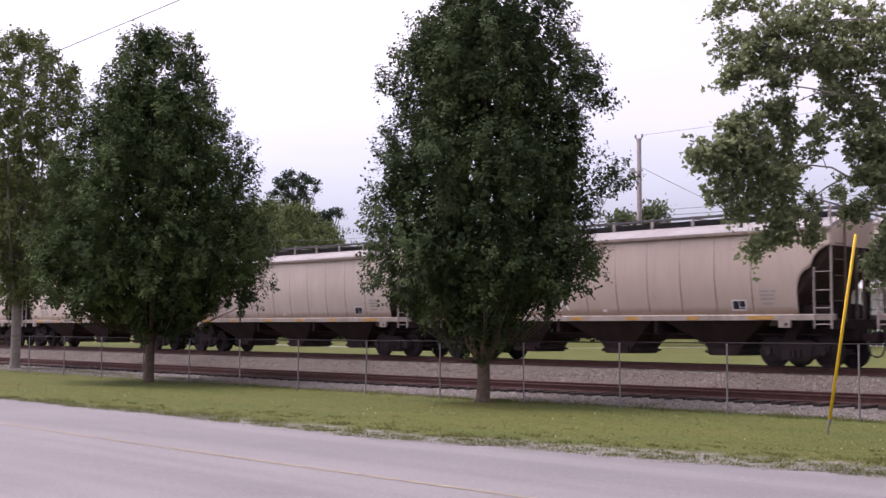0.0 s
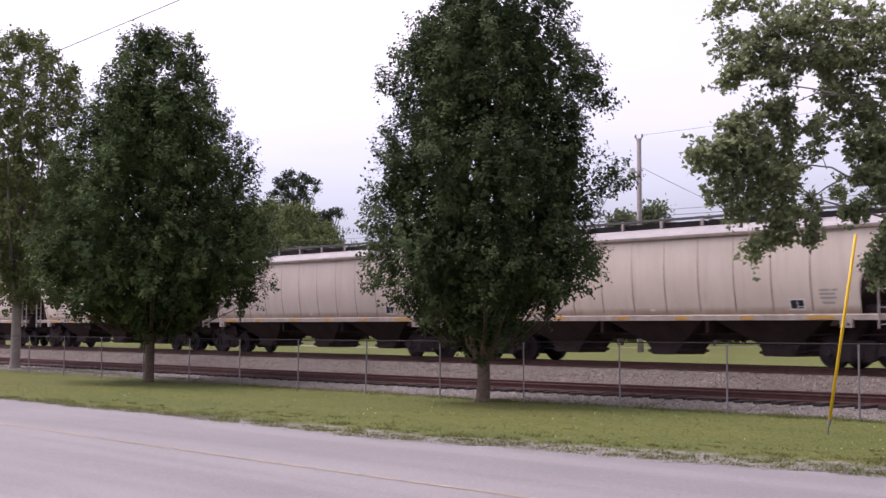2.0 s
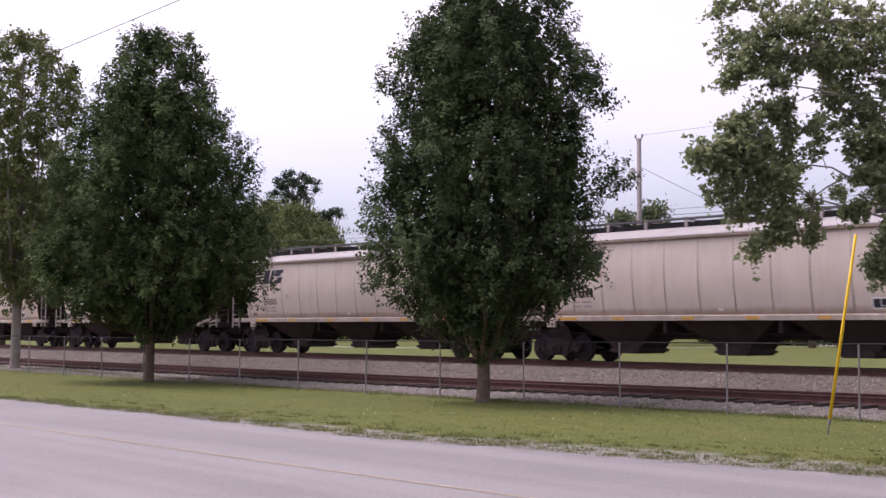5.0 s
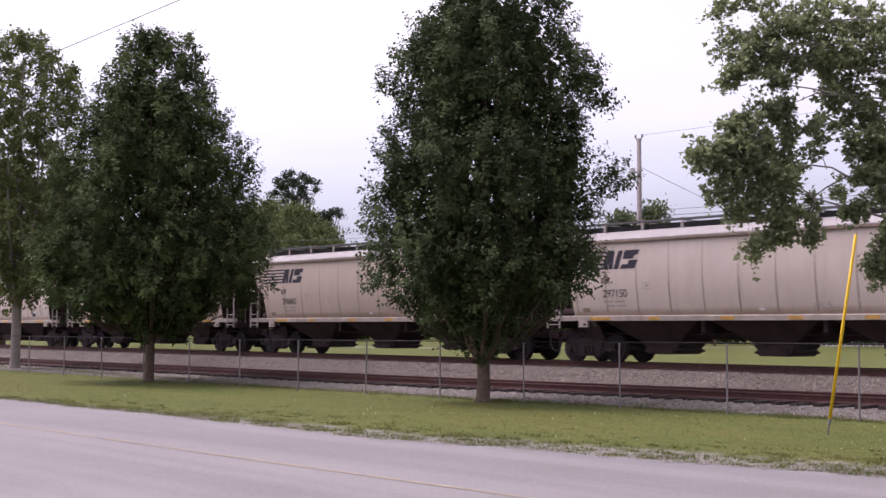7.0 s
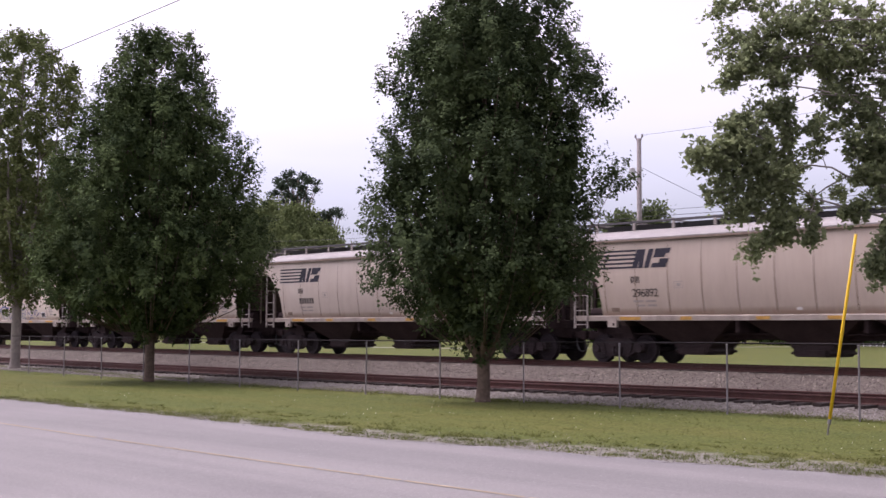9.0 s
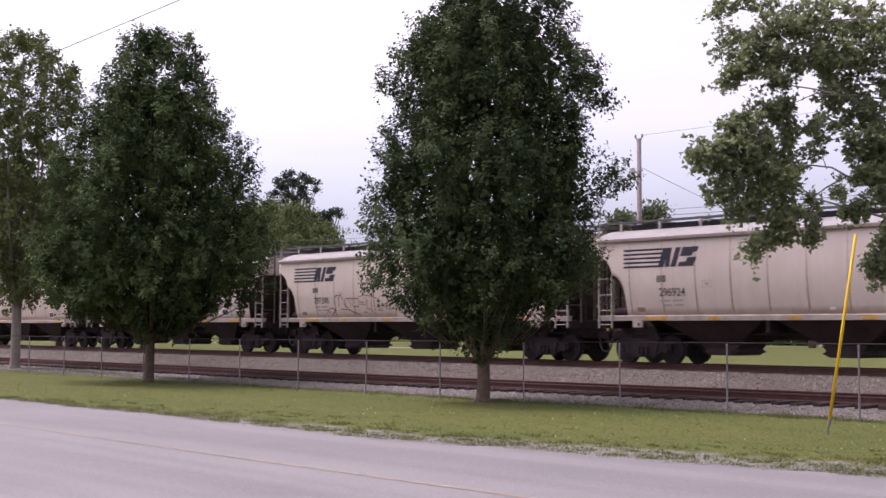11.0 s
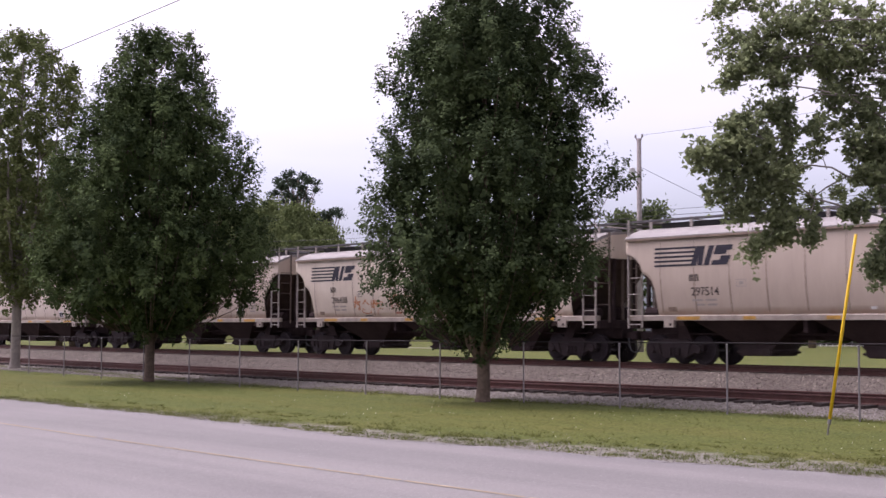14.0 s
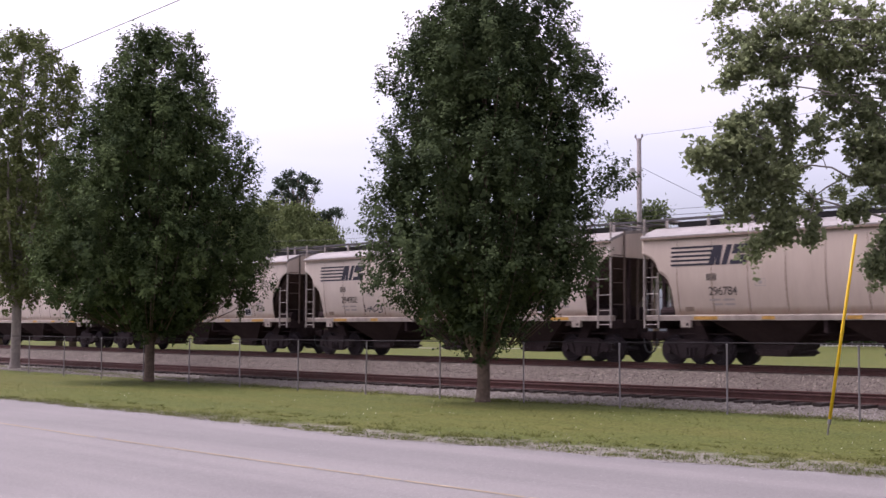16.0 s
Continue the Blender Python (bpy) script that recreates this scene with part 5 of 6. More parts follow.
        put(M["chalk"], "bold white graffiti stroke", lambda b: (
            stroke(b, [(0.31, 2.18), (0.52, 1.81), (0.78, 2.41)], 0.14),
            stroke(b, [(0.78, 2.41), (0.82, 1.85), (1.25, 2.42), (1.15, 1.90)], 0.14),
            stroke(b, [(1.32, 2.42), (1.45, 1.78), (1.82, 2.44), (1.81, 1.84)], 0.14),
            stroke(b, [(1.86, 1.89), (1.96, 2.41), (2.28, 2.51), (2.16, 1.83)], 0.14),
            stroke(b, [(2.35, 2.54), (2.29, 1.80)], 0.14),
            stroke(b, [(2.38, 2.51), (2.92, 2.47), (2.56, 2.22), (2.98, 1.88)], 0.14),
            stroke(b, [(3.09, 2.49), (3.03, 1.82)], 0.14),
            stroke(b, [(3.78, 2.45), (3.31, 2.38), (3.35, 1.87), (3.89, 1.81), (4.17, 2.58)], 0.14),
            stroke(b, [(4.17, 2.58), (4.19, 2.08), (4.38, 2.05)], 0.14),
            stroke(b, [(4.59, 2.67), (4.55, 1.91), (4.78, 1.77), (5.11, 1.96), (5.27, 2.63)], 0.14)))
    if k == 15:
        put(M["orange_spray"], "orange graffiti scrawl", lambda b: (
            stroke(b, [(-4.29, 2.37), (-4.28, 2.17), (-4.39, 1.92)], 0.07),
            stroke(b, [(-4.43, 1.93), (-4.24, 2.23), (-4.07, 1.98)], 0.05),
            stroke(b, [(-4.22, 2.12), (-3.98, 2.19), (-4.20, 2.03)], 0.05),
            stroke(b, [(-4.44, 2.17), (-4.13, 2.06)], 0.05),
            stroke(b, [(-4.19, 1.84), (-4.04, 1.97), (-4.11, 1.81)], 0.05),
            stroke(b, [(-3.76, 2.16), (-3.67, 2.23), (-3.64, 2.13)], 0.05),
            stroke(b, [(-3.61, 2.13), (-3.46, 2.02)], 0.05),
            stroke(b, [(-3.70, 2.19), (-3.87, 2.05)], 0.04),
            stroke(b, [(-3.97, 1.84), (-3.89, 1.73), (-3.61, 1.68), (-3.38, 1.72), (-3.42, 1.86)], 0.03),
            stroke(b, [(-3.89, 1.89), (-3.78, 1.81)], 0.03),
            stroke(b, [(-3.31, 2.23), (-3.32, 1.94), (-3.18, 1.93), (-3.19, 2.20)], 0.05),
            stroke(b, [(-3.10, 2.23), (-3.19, 2.04), (-3.19, 1.89)], 0.08),
            stroke(b, [(-3.27, 2.07), (-2.93, 2.09), (-2.81, 2.06)], 0.05),
            stroke(b, [(-3.14, 2.15), (-2.94, 1.96)], 0.05),
            stroke(b, [(-3.01, 2.20), (-2.93, 2.04)], 0.05),
            stroke(b, [(-2.92, 2.15), (-2.65, 2.14), (-2.61, 2.06), (-2.75, 2.02)], 0.03),
            stroke(b, [(-2.97, 1.80), (-2.86, 1.88), (-2.62, 1.87)], 0.02),
            stroke(b, [(-3.02, 1.64), (-2.89, 1.88)], 0.03)))
        put(M["rust_spray"], "rusty red graffiti letters", lambda b: (
            stroke(b, [(-2.23, 2.42), (-2.13, 2.21), (-2.04, 1.84)], 0.09),
            stroke(b, [(-2.07, 2.18), (-1.88, 2.05)], 0.04),
            stroke(b, [(-1.87, 2.44), (-1.91, 2.26)], 0.1),
            stroke(b, [(-1.80, 2.25), (-1.71, 2.02), (-1.56, 1.81)], 0.07),
            stroke(b, [(-1.80, 2.10), (-1.65, 1.81)], 0.05),
            stroke(b, [(-1.73, 2.38), (-1.56, 2.34), (-1.61, 2.07)], 0.05),
            stroke(b, [(-1.41, 2.38), (-1.37, 2.17), (-1.38, 1.88)], 0.06),
            stroke(b, [(-1.12, 2.40), (-1.08, 2.16), (-1.13, 1.88)], 0.06),
            stroke(b, [(-1.87, 1.68), (-1.78, 1.73), (-1.46, 1.71)], 0.04),
            stroke(b, [(-1.82, 1.86), (-1.87, 1.69), (-1.55, 1.68)], 0.04),
            stroke(b, [(-1.47, 2.33), (-1.18, 2.37), (-0.90, 2.34)], 0.04),
            stroke(b, [(-1.42, 1.83), (-1.24, 1.85), (-1.17, 1.75)], 0.03),
            stroke(b, [(-0.87, 2.34), (-0.87, 2.11), (-0.95, 1.88)], 0.05),
            stroke(b, [(-0.97, 1.75), (-0.82, 1.82), (-0.70, 2.15), (-0.51, 2.07)], 0.035),
            stroke(b, [(-1.82, 2.39), (-1.44, 2.39), (-1.01, 2.38)], 0.03)))
        put(M["mark2"], "", lambda b: (
            stroke(b, [(-3.81, 1.59), (-3.31, 1.60)], 0.04),
            stroke(b, [(-4.09, 2.58), (-3.85, 2.57)], 0.02),
            stroke(b, [(-4.09, 2.58), (-4.11, 2.36), (-3.87, 2.36)], 0.02)))
        put(M["mark"], "faint gray graffiti", lambda b: (
            stroke(b, [(1.75, 1.64), (1.90, 2.02), (2.20, 1.88), (2.61, 2.01), (2.91, 1.89), (2.56, 1.62)], 0.05),
            stroke(b, [(2.60, 2.47), (2.57, 2.01)], 0.05),
            stroke(b, [(1.62, 1.81), (1.50, 1.67), (1.36, 1.69), (1.33, 1.82), (1.45, 1.95), (1.57, 1.93), (1.62, 1.81)], 0.05),
            stroke(b, [(1.97, 1.86), (2.13, 1.67)], 0.05)))
    if k == 7:
        put(M["mark"], "", lambda b: scrawl(b, 1.8, 2.6, 1.7, 1.85, 3, 0.03, 19, 2))
    if k == 17:
        put(M["logo"], "black graffiti tag", lambda b: scrawl(b, -4.4, -3.3, 1.75, 2.0, 4, 0.04, 20, 0))


M["wheel"] = simple("dark_wheel_steel", (0.029, 0.022, 0.026), 0.35, 5.0, 0.7, 0.0, 0.12)
# end sheet brown: rust, plus the shade of the opening mixed into the colour
M["endslope"] = simple("rust_and_shade_end_sheet", (0.078, 0.054, 0.050), 0.35, 1.5, 0.95, spec=0.1)
M["irons"] = simple("rust_brown_grab_iron", (0.15, 0.115, 0.10), 0.3, 8.0, 0.85)
M["truck"] = simple("grimy_cast_steel", (0.034, 0.025, 0.027), 0.4, 5.0, 0.85, spec=0.1)
# grating gray, also the painted shade on the hatches behind the roof walk
M["walk"] = simple("gray_grating_and_gap_shade", (0.11, 0.105, 0.11), 0.2, 6.0, 0.8, 0.1)
M["sill"] = simple("dirty_white_sill_paint", (0.37, 0.315, 0.275), 0.3, 2.5, 0.85)
M["mark2"] = simple("charcoal_stencil_paint", (0.10, 0.085, 0.08), 0.3, 9.0, 0.8, bump=0)
M["chalk"] = simple("white_spray_paint", (0.86, 0.83, 0.81), 0.08, 9.0, 0.7, bump=0)
M["red_spray"] = simple("dull_red_spray_paint", (0.25, 0.10, 0.085), 0.3, 5.0, 0.7, bump=0)
M["red_faint"] = simple("faded_red_spray_paint", (0.27, 0.105, 0.09), 0.25, 5.0, 0.7, bump=0)
M["straw_wash"] = simple("pale_straw_spray_paint", (0.56, 0.51, 0.41), 0.12, 9.0, 0.7, bump=0)
M["pale_fill"] = simple("pale_pink_white_spray_paint", (0.80, 0.70, 0.66), 0.08, 6.0, 0.7, bump=0)
M["blue_spray"] = simple("blue_gray_spray_paint", (0.15, 0.16, 0.30), 0.3, 9.0, 0.7, bump=0)
M["orange_spray"] = simple("orange_spray_paint", (0.52, 0.22, 0.11), 0.3, 9.0, 0.7, bump=0)
M["rust_spray"] = simple("rusty_red_spray_paint", (0.40, 0.16, 0.11), 0.3, 9.0, 0.7, bump=0)
M["can"] = simple("light_gray_enamel", (0.50, 0.50, 0.52), 0.08, 4.0, 0.5, bump=0)
M["siding"] = simple("white_painted_siding", (0.74, 0.73, 0.72), 0.08, 3.0, 0.7)
M["shingle"] = simple("gray_roof_shingles", (0.20, 0.195, 0.20), 0.25, 5.0, 0.9)
M["glass"] = simple("dark_window_glass", (0.03, 0.035, 0.04), 0.2, 3.0, 0.15, bump=0)
M["path"] = simple("pale_concrete_path", (0.25, 0.245, 0.205), 0.15, 1.0, 0.9)
M["hedge"] = leaf_material("hedge_leaf", (0.025, 0.042, 0.016), (0.07, 0.10, 0.03))
CARS = {}


def build_train():
    first = build_hopper_car()
    for k in range(N_FIRST, N_LAST + 1):
        CARS[k] = first if k == N_FIRST else copy_thing(first, pose(-k * CAR_L, TRACK_Y, RAIL_Z))
    for k, car in CARS.items():
        note = "white and red graffiti" if k == 13 else "red and blue graffiti" if k == 12 else "orange graffiti" if k == 15 else "streaked sides"
        tagged(car, "pale gray covered hopper car with " + note + " on rails", "freight car", "moving freight train")
        if k in NUMBERS:
            part("car_number", number_mesh(NUMBERS[k]), None, car, "charcoal stencilled number " + NUMBERS[k])
        else:
            bm = bm_new()
            for i in range(6):
                bar(bm, -5.83 + i * 0.172, -5.70 + i * 0.172, 2.13, 2.36)
            part("car_number", bm, M["mark2"], car)
        graffiti(car, k)
        if k in (0, 2, 4, 8, 9, 12, 14, 15, 16):
            for o in car.children:
                if o.name.split(".")[0] in ("side_sheet", "end_sheet"):
                    o.material_slots[0].link = "OBJECT"
                    o.material_slots[0].material = M["paintpale" if k in (2, 4, 12, 15) else "paintwarm"]


# ---- utility pole, guy guard, overhead line ----
def build_lines():
    p = new("utility_pole")
    p.location = (-62.0, 78.0, 0.2)
    tagged(p, "weathered gray wooden utility pole with a transformer", "utility pole")
    bm = bm_new()
    tube(bm, [(0.07, 0, -0.4), (0.04, 0, 7.71), (0.0, 0, 17.01)], [0.25, 0.22, 0.18], 12)
    part("pole", bm, M["pole"], p, smooth=True)
    bm = bm_new()
    for s in (-1, 1):
        rod(bm, (0, 0, 16.41), (s * 0.33, 0, 17.16), 0.05, 0.05, 6)
        rod(bm, (s * 0.33, 0, 17.09), (s * 0.33, 0, 17.34), 0.09, 0.07, 8)
    part("insulator_bracket", bm, M["pole"], p)
    bm = bm_new()
    rod(bm, (-0.62, -0.1, 13.79), (-0.62, -0.1, 14.64), 0.25, 0.25, 14)
    rod(bm, (-0.62, -0.1, 14.64), (-0.62, -0.1, 14.73), 0.26, 0.17, 14)
    rod(bm, (-0.45, -0.1, 14.31), (0, 0, 14.31), 0.04, 0.04, 6)
    part("transformer", bm, M["can"], p, "gray cylindrical transformer can")

    def cable(name, pts, r, label):
        bm = bm_new()
        tube(bm, pts, [r] * len(pts), 5)
        tagged(new(name, finish(bm, name, M["wire"])), label, "cable")

    def sag(a, b, drop, n=14):
        a, b = Vector(a), Vector(b)
        return [a.lerp(b, i / n) - Vector((0, 0, drop * 4 * (i / n) * (1 - i / n))) for i in range(n + 1)]

    cable("overhead_cable", sag((-135.0, 78.0, 12.64), (-61.95, 78.0, 11.37), 0.9) + sag((-61.95, 78.0, 11.37), (15.0, 78.0, 11.74), 0.35)[1:], 0.019, "thin dark overhead cable on the pole")
    cable("overhead_cable", sag((-135.0, 78.0, 11.89), (-61.95, 78.0, 10.92), 0.9) + sag((-61.95, 78.0, 10.92), (15.0, 78.0, 11.14), 0.3)[1:], 0.022, "thin dark overhead cable on the pole")
    cable("service_cable", sag((-61.8, 78.0, 14.89), (-49.5, 79.5, 8.74), 0.1), 0.017, "thin slanting service cable from the pole")
    cable("primary_cable", sag((-61.65, 78.0, 17.44), (15.0, 78.0, 18.19), 0.4), 0.012, "thin dark overhead cable on the pole")
    cable("roadside_cable", sag((-95, 25.3, 13.81), (5, 25.3, 16.51), 0.3), 0.02, "thin dark roadside overhead cable")
    # guy guard
    g = new("guy_wire_guard")
    g.location = (-11.37, 19.4, 0)
    tagged(g, "yellow plastic guard on a slanting guy wire", "guy wire guard")
    d = Vector((0.59, 0.0, 3.42))
    bm = bm_new()
    rod(bm, d * 0.07, d * 1.0, 0.028, 0.026, 12)
    part("guard_tube", bm, M["yellow"], g, "bright yellow plastic tube", True)
    bm = bm_new()
    rod(bm, -d * 0.03, d * 0.1, 0.016, 0.016, 8)
    rod(bm, d * 0.055, d * 0.08, 0.034, 0.03, 10)
    part("anchor_rod", bm, M["steel"], g, "galvanised anchor rod and clamp")


# ---- maple beside the road ----
def build_maple():
    t = new("maple_tree")
    base = Vector((-4.6, 18.6, 0))
    t.location = base
    tagged(t, "open leafy maple with long drooping green boughs", "tree")
    rng = np.random.default_rng(77)
    wood = bm_new()
    tube(wood, [(0, 0, -0.1), (0.02, 0, 0.4), (-0.02, 0.02, 2.4), (0.05, 0, 5.0), (0, 0.1, 9.5)], [0.26, 0.20, 0.17, 0.12, 0.03], 12)
    ends = []

    def bough(pts, spread, bare, twigs, r):
        """A limb through places in the world; past the bare share of its length it carries leafy twigs."""
        pts = [Vector(q) - base for q in pts]
        if r >= 0.025:
            root = Vector((0, 0, max(1.9, pts[0].z - 0.5)))
            pts = [root, root.lerp(pts[0], 0.3) + Vector((0, 0, 0.22)), root.lerp(pts[0], 0.65) + Vector((0.05, 0, 0.2))] + pts
            bare = bare * 0.72 + 0.28
        n = len(pts)
        tube(wood, pts, [r * 0.72 * (1 - 0.8 * i / (n - 1)) for i in range(n)], 6)
        for k in range(twigs):
            f = (bare + (1 - bare) * rng.uniform()) * (n - 1)
            i = min(int(f), n - 2)
            s = pts[i].lerp(pts[i + 1], f - i)
            d = Vector(rng.normal(size=3)) * spread * 0.72 + Vector((0, 0, 0.05))
            e = s + d
            mid = s.lerp(e, 0.5) + Vector(rng.normal(size=3)) * 0.03
            tube(wood, [s, mid, e], [0.007, 0.005, 0.003], 3)
            for q in range(4):
                g = mid.lerp(e, rng.uniform(0.1, 1))
                ends.append((g, g + Vector(rng.normal(size=3)) * 0.09 + Vector((0, 0, -0.04))))

    bough([(-8.22, 16.85, 4.58), (-8.59, 16.39, 4.75), (-8.93, 15.94, 5.06), (-9.23, 15.56, 5.16), (-9.51, 15.21, 5.22), (-9.67, 14.97, 5.30)], 0.09, 0.80, 7, 0.040)
    bough([(-8.96, 16.00, 5.07), (-9.25, 15.60, 5.11), (-9.48, 15.30, 4.94), (-9.54, 15.16, 4.88)], 0.08, 0.70, 6, 0.018)
    bough([(-8.08, 16.51, 3.61), (-8.48, 16.02, 3.76), (-8.80, 15.61, 3.90), (-8.92, 15.44, 4.01), (-9.11, 15.19, 4.04), (-9.26, 15.00, 3.98), (-9.46, 14.75, 3.97)], 0.13, 0.82, 13, 0.042)
    bough([(-8.83, 15.66, 3.90), (-9.00, 15.42, 3.74), (-9.11, 15.24, 3.59), (-9.16, 15.12, 3.48)], 0.06, 0.75, 3, 0.020)
    bough([(-8.00, 16.34, 3.13), (-8.40, 15.85, 3.32), (-8.82, 15.33, 3.49), (-8.98, 15.10, 3.56), (-9.11, 14.90, 3.72), (-9.22, 14.72, 3.81)], 0.09, 0.86, 6, 0.040)
    bough([(-8.83, 15.75, 4.50), (-9.07, 15.42, 4.35), (-9.21, 15.21, 4.21), (-9.27, 15.09, 4.14)], 0.06, 0.20, 3, 0.012)
    bough([(-9.06, 15.54, 4.01), (-9.07, 15.39, 4.29), (-9.03, 15.30, 4.57)], 0.05, 0.30, 3, 0.010)
    bough([(-8.33, 17.48, 6.03), (-8.83, 16.88, 6.11), (-9.30, 16.32, 6.18), (-9.73, 15.81, 6.08), (-10.11, 15.37, 5.99), (-10.34, 15.07, 5.94)], 0.23, 0.18, 65, 0.045)
    bough([(-8.49, 17.84, 6.55), (-9.00, 17.24, 6.54), (-9.55, 16.60, 6.57), (-10.05, 16.02, 6.47), (-10.48, 15.50, 6.54), (-10.68, 15.23, 6.59)], 0.14, 0.18, 32, 0.040)
    bough([(-8.21, 17.21, 5.48), (-8.70, 16.63, 5.63), (-9.16, 16.07, 5.70), (-9.58, 15.56, 5.69), (-9.96, 15.13, 5.56), (-10.19, 14.84, 5.47)], 0.16, 0.18, 61, 0.045)
    bough([(-9.94, 15.18, 5.50), (-10.08, 14.96, 5.41), (-10.17, 14.81, 5.30), (-10.19, 14.72, 5.13)], 0.06, 0.00, 9, 0.014)
    bough([(-8.28, 17.33, 5.17), (-8.75, 16.72, 5.32), (-9.05, 16.32, 5.31), (-9.35, 15.91, 5.38)], 0.19, 0.20, 48, 0.040)
    bough([(-8.15, 17.05, 4.75), (-8.62, 16.46, 4.86), (-8.86, 16.13, 4.85), (-9.10, 15.78, 4.92)], 0.14, 0.20, 30, 0.035)
    bough([(-9.50, 15.29, 4.78), (-9.69, 15.00, 4.85), (-9.88, 14.74, 4.69), (-10.05, 14.48, 4.64)], 0.09, 0.00, 17, 0.016)
    bough([(-9.35, 15.19, 4.40), (-9.60, 14.84, 4.47), (-9.84, 14.51, 4.38), (-10.03, 14.24, 4.28)], 0.14, 0.00, 31, 0.018)
    bough([(-9.33, 15.11, 3.99), (-9.61, 14.72, 4.06), (-9.90, 14.33, 4.05), (-10.15, 13.97, 4.18)], 0.14, 0.00, 38, 0.020)
    bough([(-9.99, 14.23, 4.07), (-10.08, 14.03, 3.95), (-10.09, 13.88, 4.24)], 0.06, 0.00, 7, 0.010)
    bough([(-9.29, 15.03, 3.71), (-9.52, 14.71, 3.70), (-9.75, 14.38, 3.73), (-9.91, 14.14, 3.61)], 0.13, 0.00, 32, 0.018)
    bough([(-9.19, 15.02, 3.41), (-9.42, 14.69, 3.42), (-9.66, 14.36, 3.41), (-9.79, 14.14, 3.36)], 0.09, 0.00, 23, 0.016)
    bough([(-9.27, 14.79, 3.30), (-9.37, 14.63, 3.07), (-9.48, 14.46, 2.86), (-9.52, 14.36, 2.75)], 0.08, 0.00, 21, 0.014)
    bough([(-9.22, 14.85, 3.23), (-9.22, 14.66, 2.96)], 0.07, 0.00, 7, 0.010)
    bough([(-8.98, 15.09, 3.53), (-9.02, 14.99, 3.28), (-8.94, 15.03, 3.07), (-8.97, 14.93, 2.93)], 0.05, 0.10, 8, 0.010)
    bough([(-7.98, 16.68, 4.37), (-8.45, 16.10, 4.40), (-8.60, 15.87, 4.31), (-8.73, 15.65, 4.29)], 0.15, 0.35, 29, 0.030)
    bough([(-7.96, 16.61, 3.85), (-8.42, 16.03, 3.92), (-8.57, 15.80, 3.87), (-8.72, 15.56, 3.90)], 0.14, 0.35, 23, 0.030)
    bough([(-7.90, 16.42, 3.44), (-8.36, 15.86, 3.58), (-8.49, 15.66, 3.53), (-8.60, 15.49, 3.44), (-8.64, 15.41, 3.31)], 0.07, 0.30, 18, 0.028)
    bough([(-8.76, 15.61, 3.69), (-8.84, 15.30, 3.61)], 0.05, 0.00, 3, 0.008)
    bough([(-7.90, 16.32, 3.01), (-8.28, 15.81, 3.18), (-8.36, 15.66, 2.99), (-8.38, 15.59, 2.84)], 0.07, 0.40, 9, 0.026)
    bough([(-7.87, 16.24, 2.66), (-8.20, 15.80, 2.80), (-8.32, 15.63, 2.71), (-8.37, 15.54, 2.57), (-8.37, 15.48, 2.45)], 0.09, 0.30, 24, 0.026)
    bough([(-8.22, 17.17, 5.43), (-8.69, 16.61, 5.48), (-9.07, 16.16, 5.55), (-9.38, 15.78, 5.54), (-9.53, 15.61, 5.62)], 0.17, 0.20, 25, 0.040)
    bough([(-8.23, 17.17, 4.98), (-8.70, 16.60, 5.08), (-8.97, 16.28, 5.13), (-9.20, 16.00, 5.16), (-9.31, 15.87, 5.05)], 0.15, 0.20, 22, 0.035)
    bough([(-8.14, 16.97, 4.58), (-8.61, 16.41, 4.63), (-8.82, 16.16, 4.64), (-9.08, 15.85, 4.71), (-9.29, 15.60, 4.66), (-9.47, 15.38, 4.58)], 0.13, 0.20, 22, 0.035)
    bough([(-8.08, 16.74, 4.15), (-8.51, 16.22, 4.16), (-8.67, 16.03, 4.14), (-8.85, 15.82, 4.20)], 0.13, 0.30, 15, 0.030)
    bough([(-8.72, 16.68, 6.26), (-9.09, 16.23, 6.25), (-9.52, 15.72, 6.19), (-9.94, 15.21, 6.17)], 0.17, 0.00, 20, 0.020)
    bough([(-8.69, 16.61, 5.83), (-9.06, 16.16, 5.88), (-9.48, 15.66, 5.85), (-9.85, 15.22, 5.77), (-10.11, 14.90, 5.71)], 0.17, 0.00, 27, 0.020)
    bough([(-9.42, 15.23, 4.63), (-9.68, 14.93, 4.68), (-9.88, 14.68, 4.56), (-10.06, 14.46, 4.48)], 0.09, 0.00, 10, 0.016)
    bough([(-9.39, 15.17, 4.24), (-9.64, 14.87, 4.27), (-9.90, 14.56, 4.22), (-10.09, 14.33, 4.13)], 0.11, 0.00, 12, 0.016)
    bough([(-9.32, 15.05, 3.86), (-9.57, 14.75, 3.89), (-9.83, 14.45, 3.90), (-10.00, 14.24, 3.80)], 0.11, 0.00, 12, 0.016)
    # the rest of the crown, over and behind the boughs
    for k in range(16):
        a = k * 2.39996
        h, q = 4.5 + 5.0 * (k / 15), 3.3 * (1 - 0.5 * k / 15)
        e = base + Vector((math.cos(a) * q, math.sin(a) * q, h))
        if (e - Vector(EYE)).xy.length > 18.6 and e.x > -7.4:
            bough([base.lerp(e, 0.3) + Vector((0, 0, h * 0.55)), e], 0.8, 0.2, 60, 0.04)
    part("trunk", wood, M["barklight"], t, smooth=True)
    part("crown", twig_leaves("crown", ends, 11, 0.068, M["maple"], 79, 0.06), None, t)


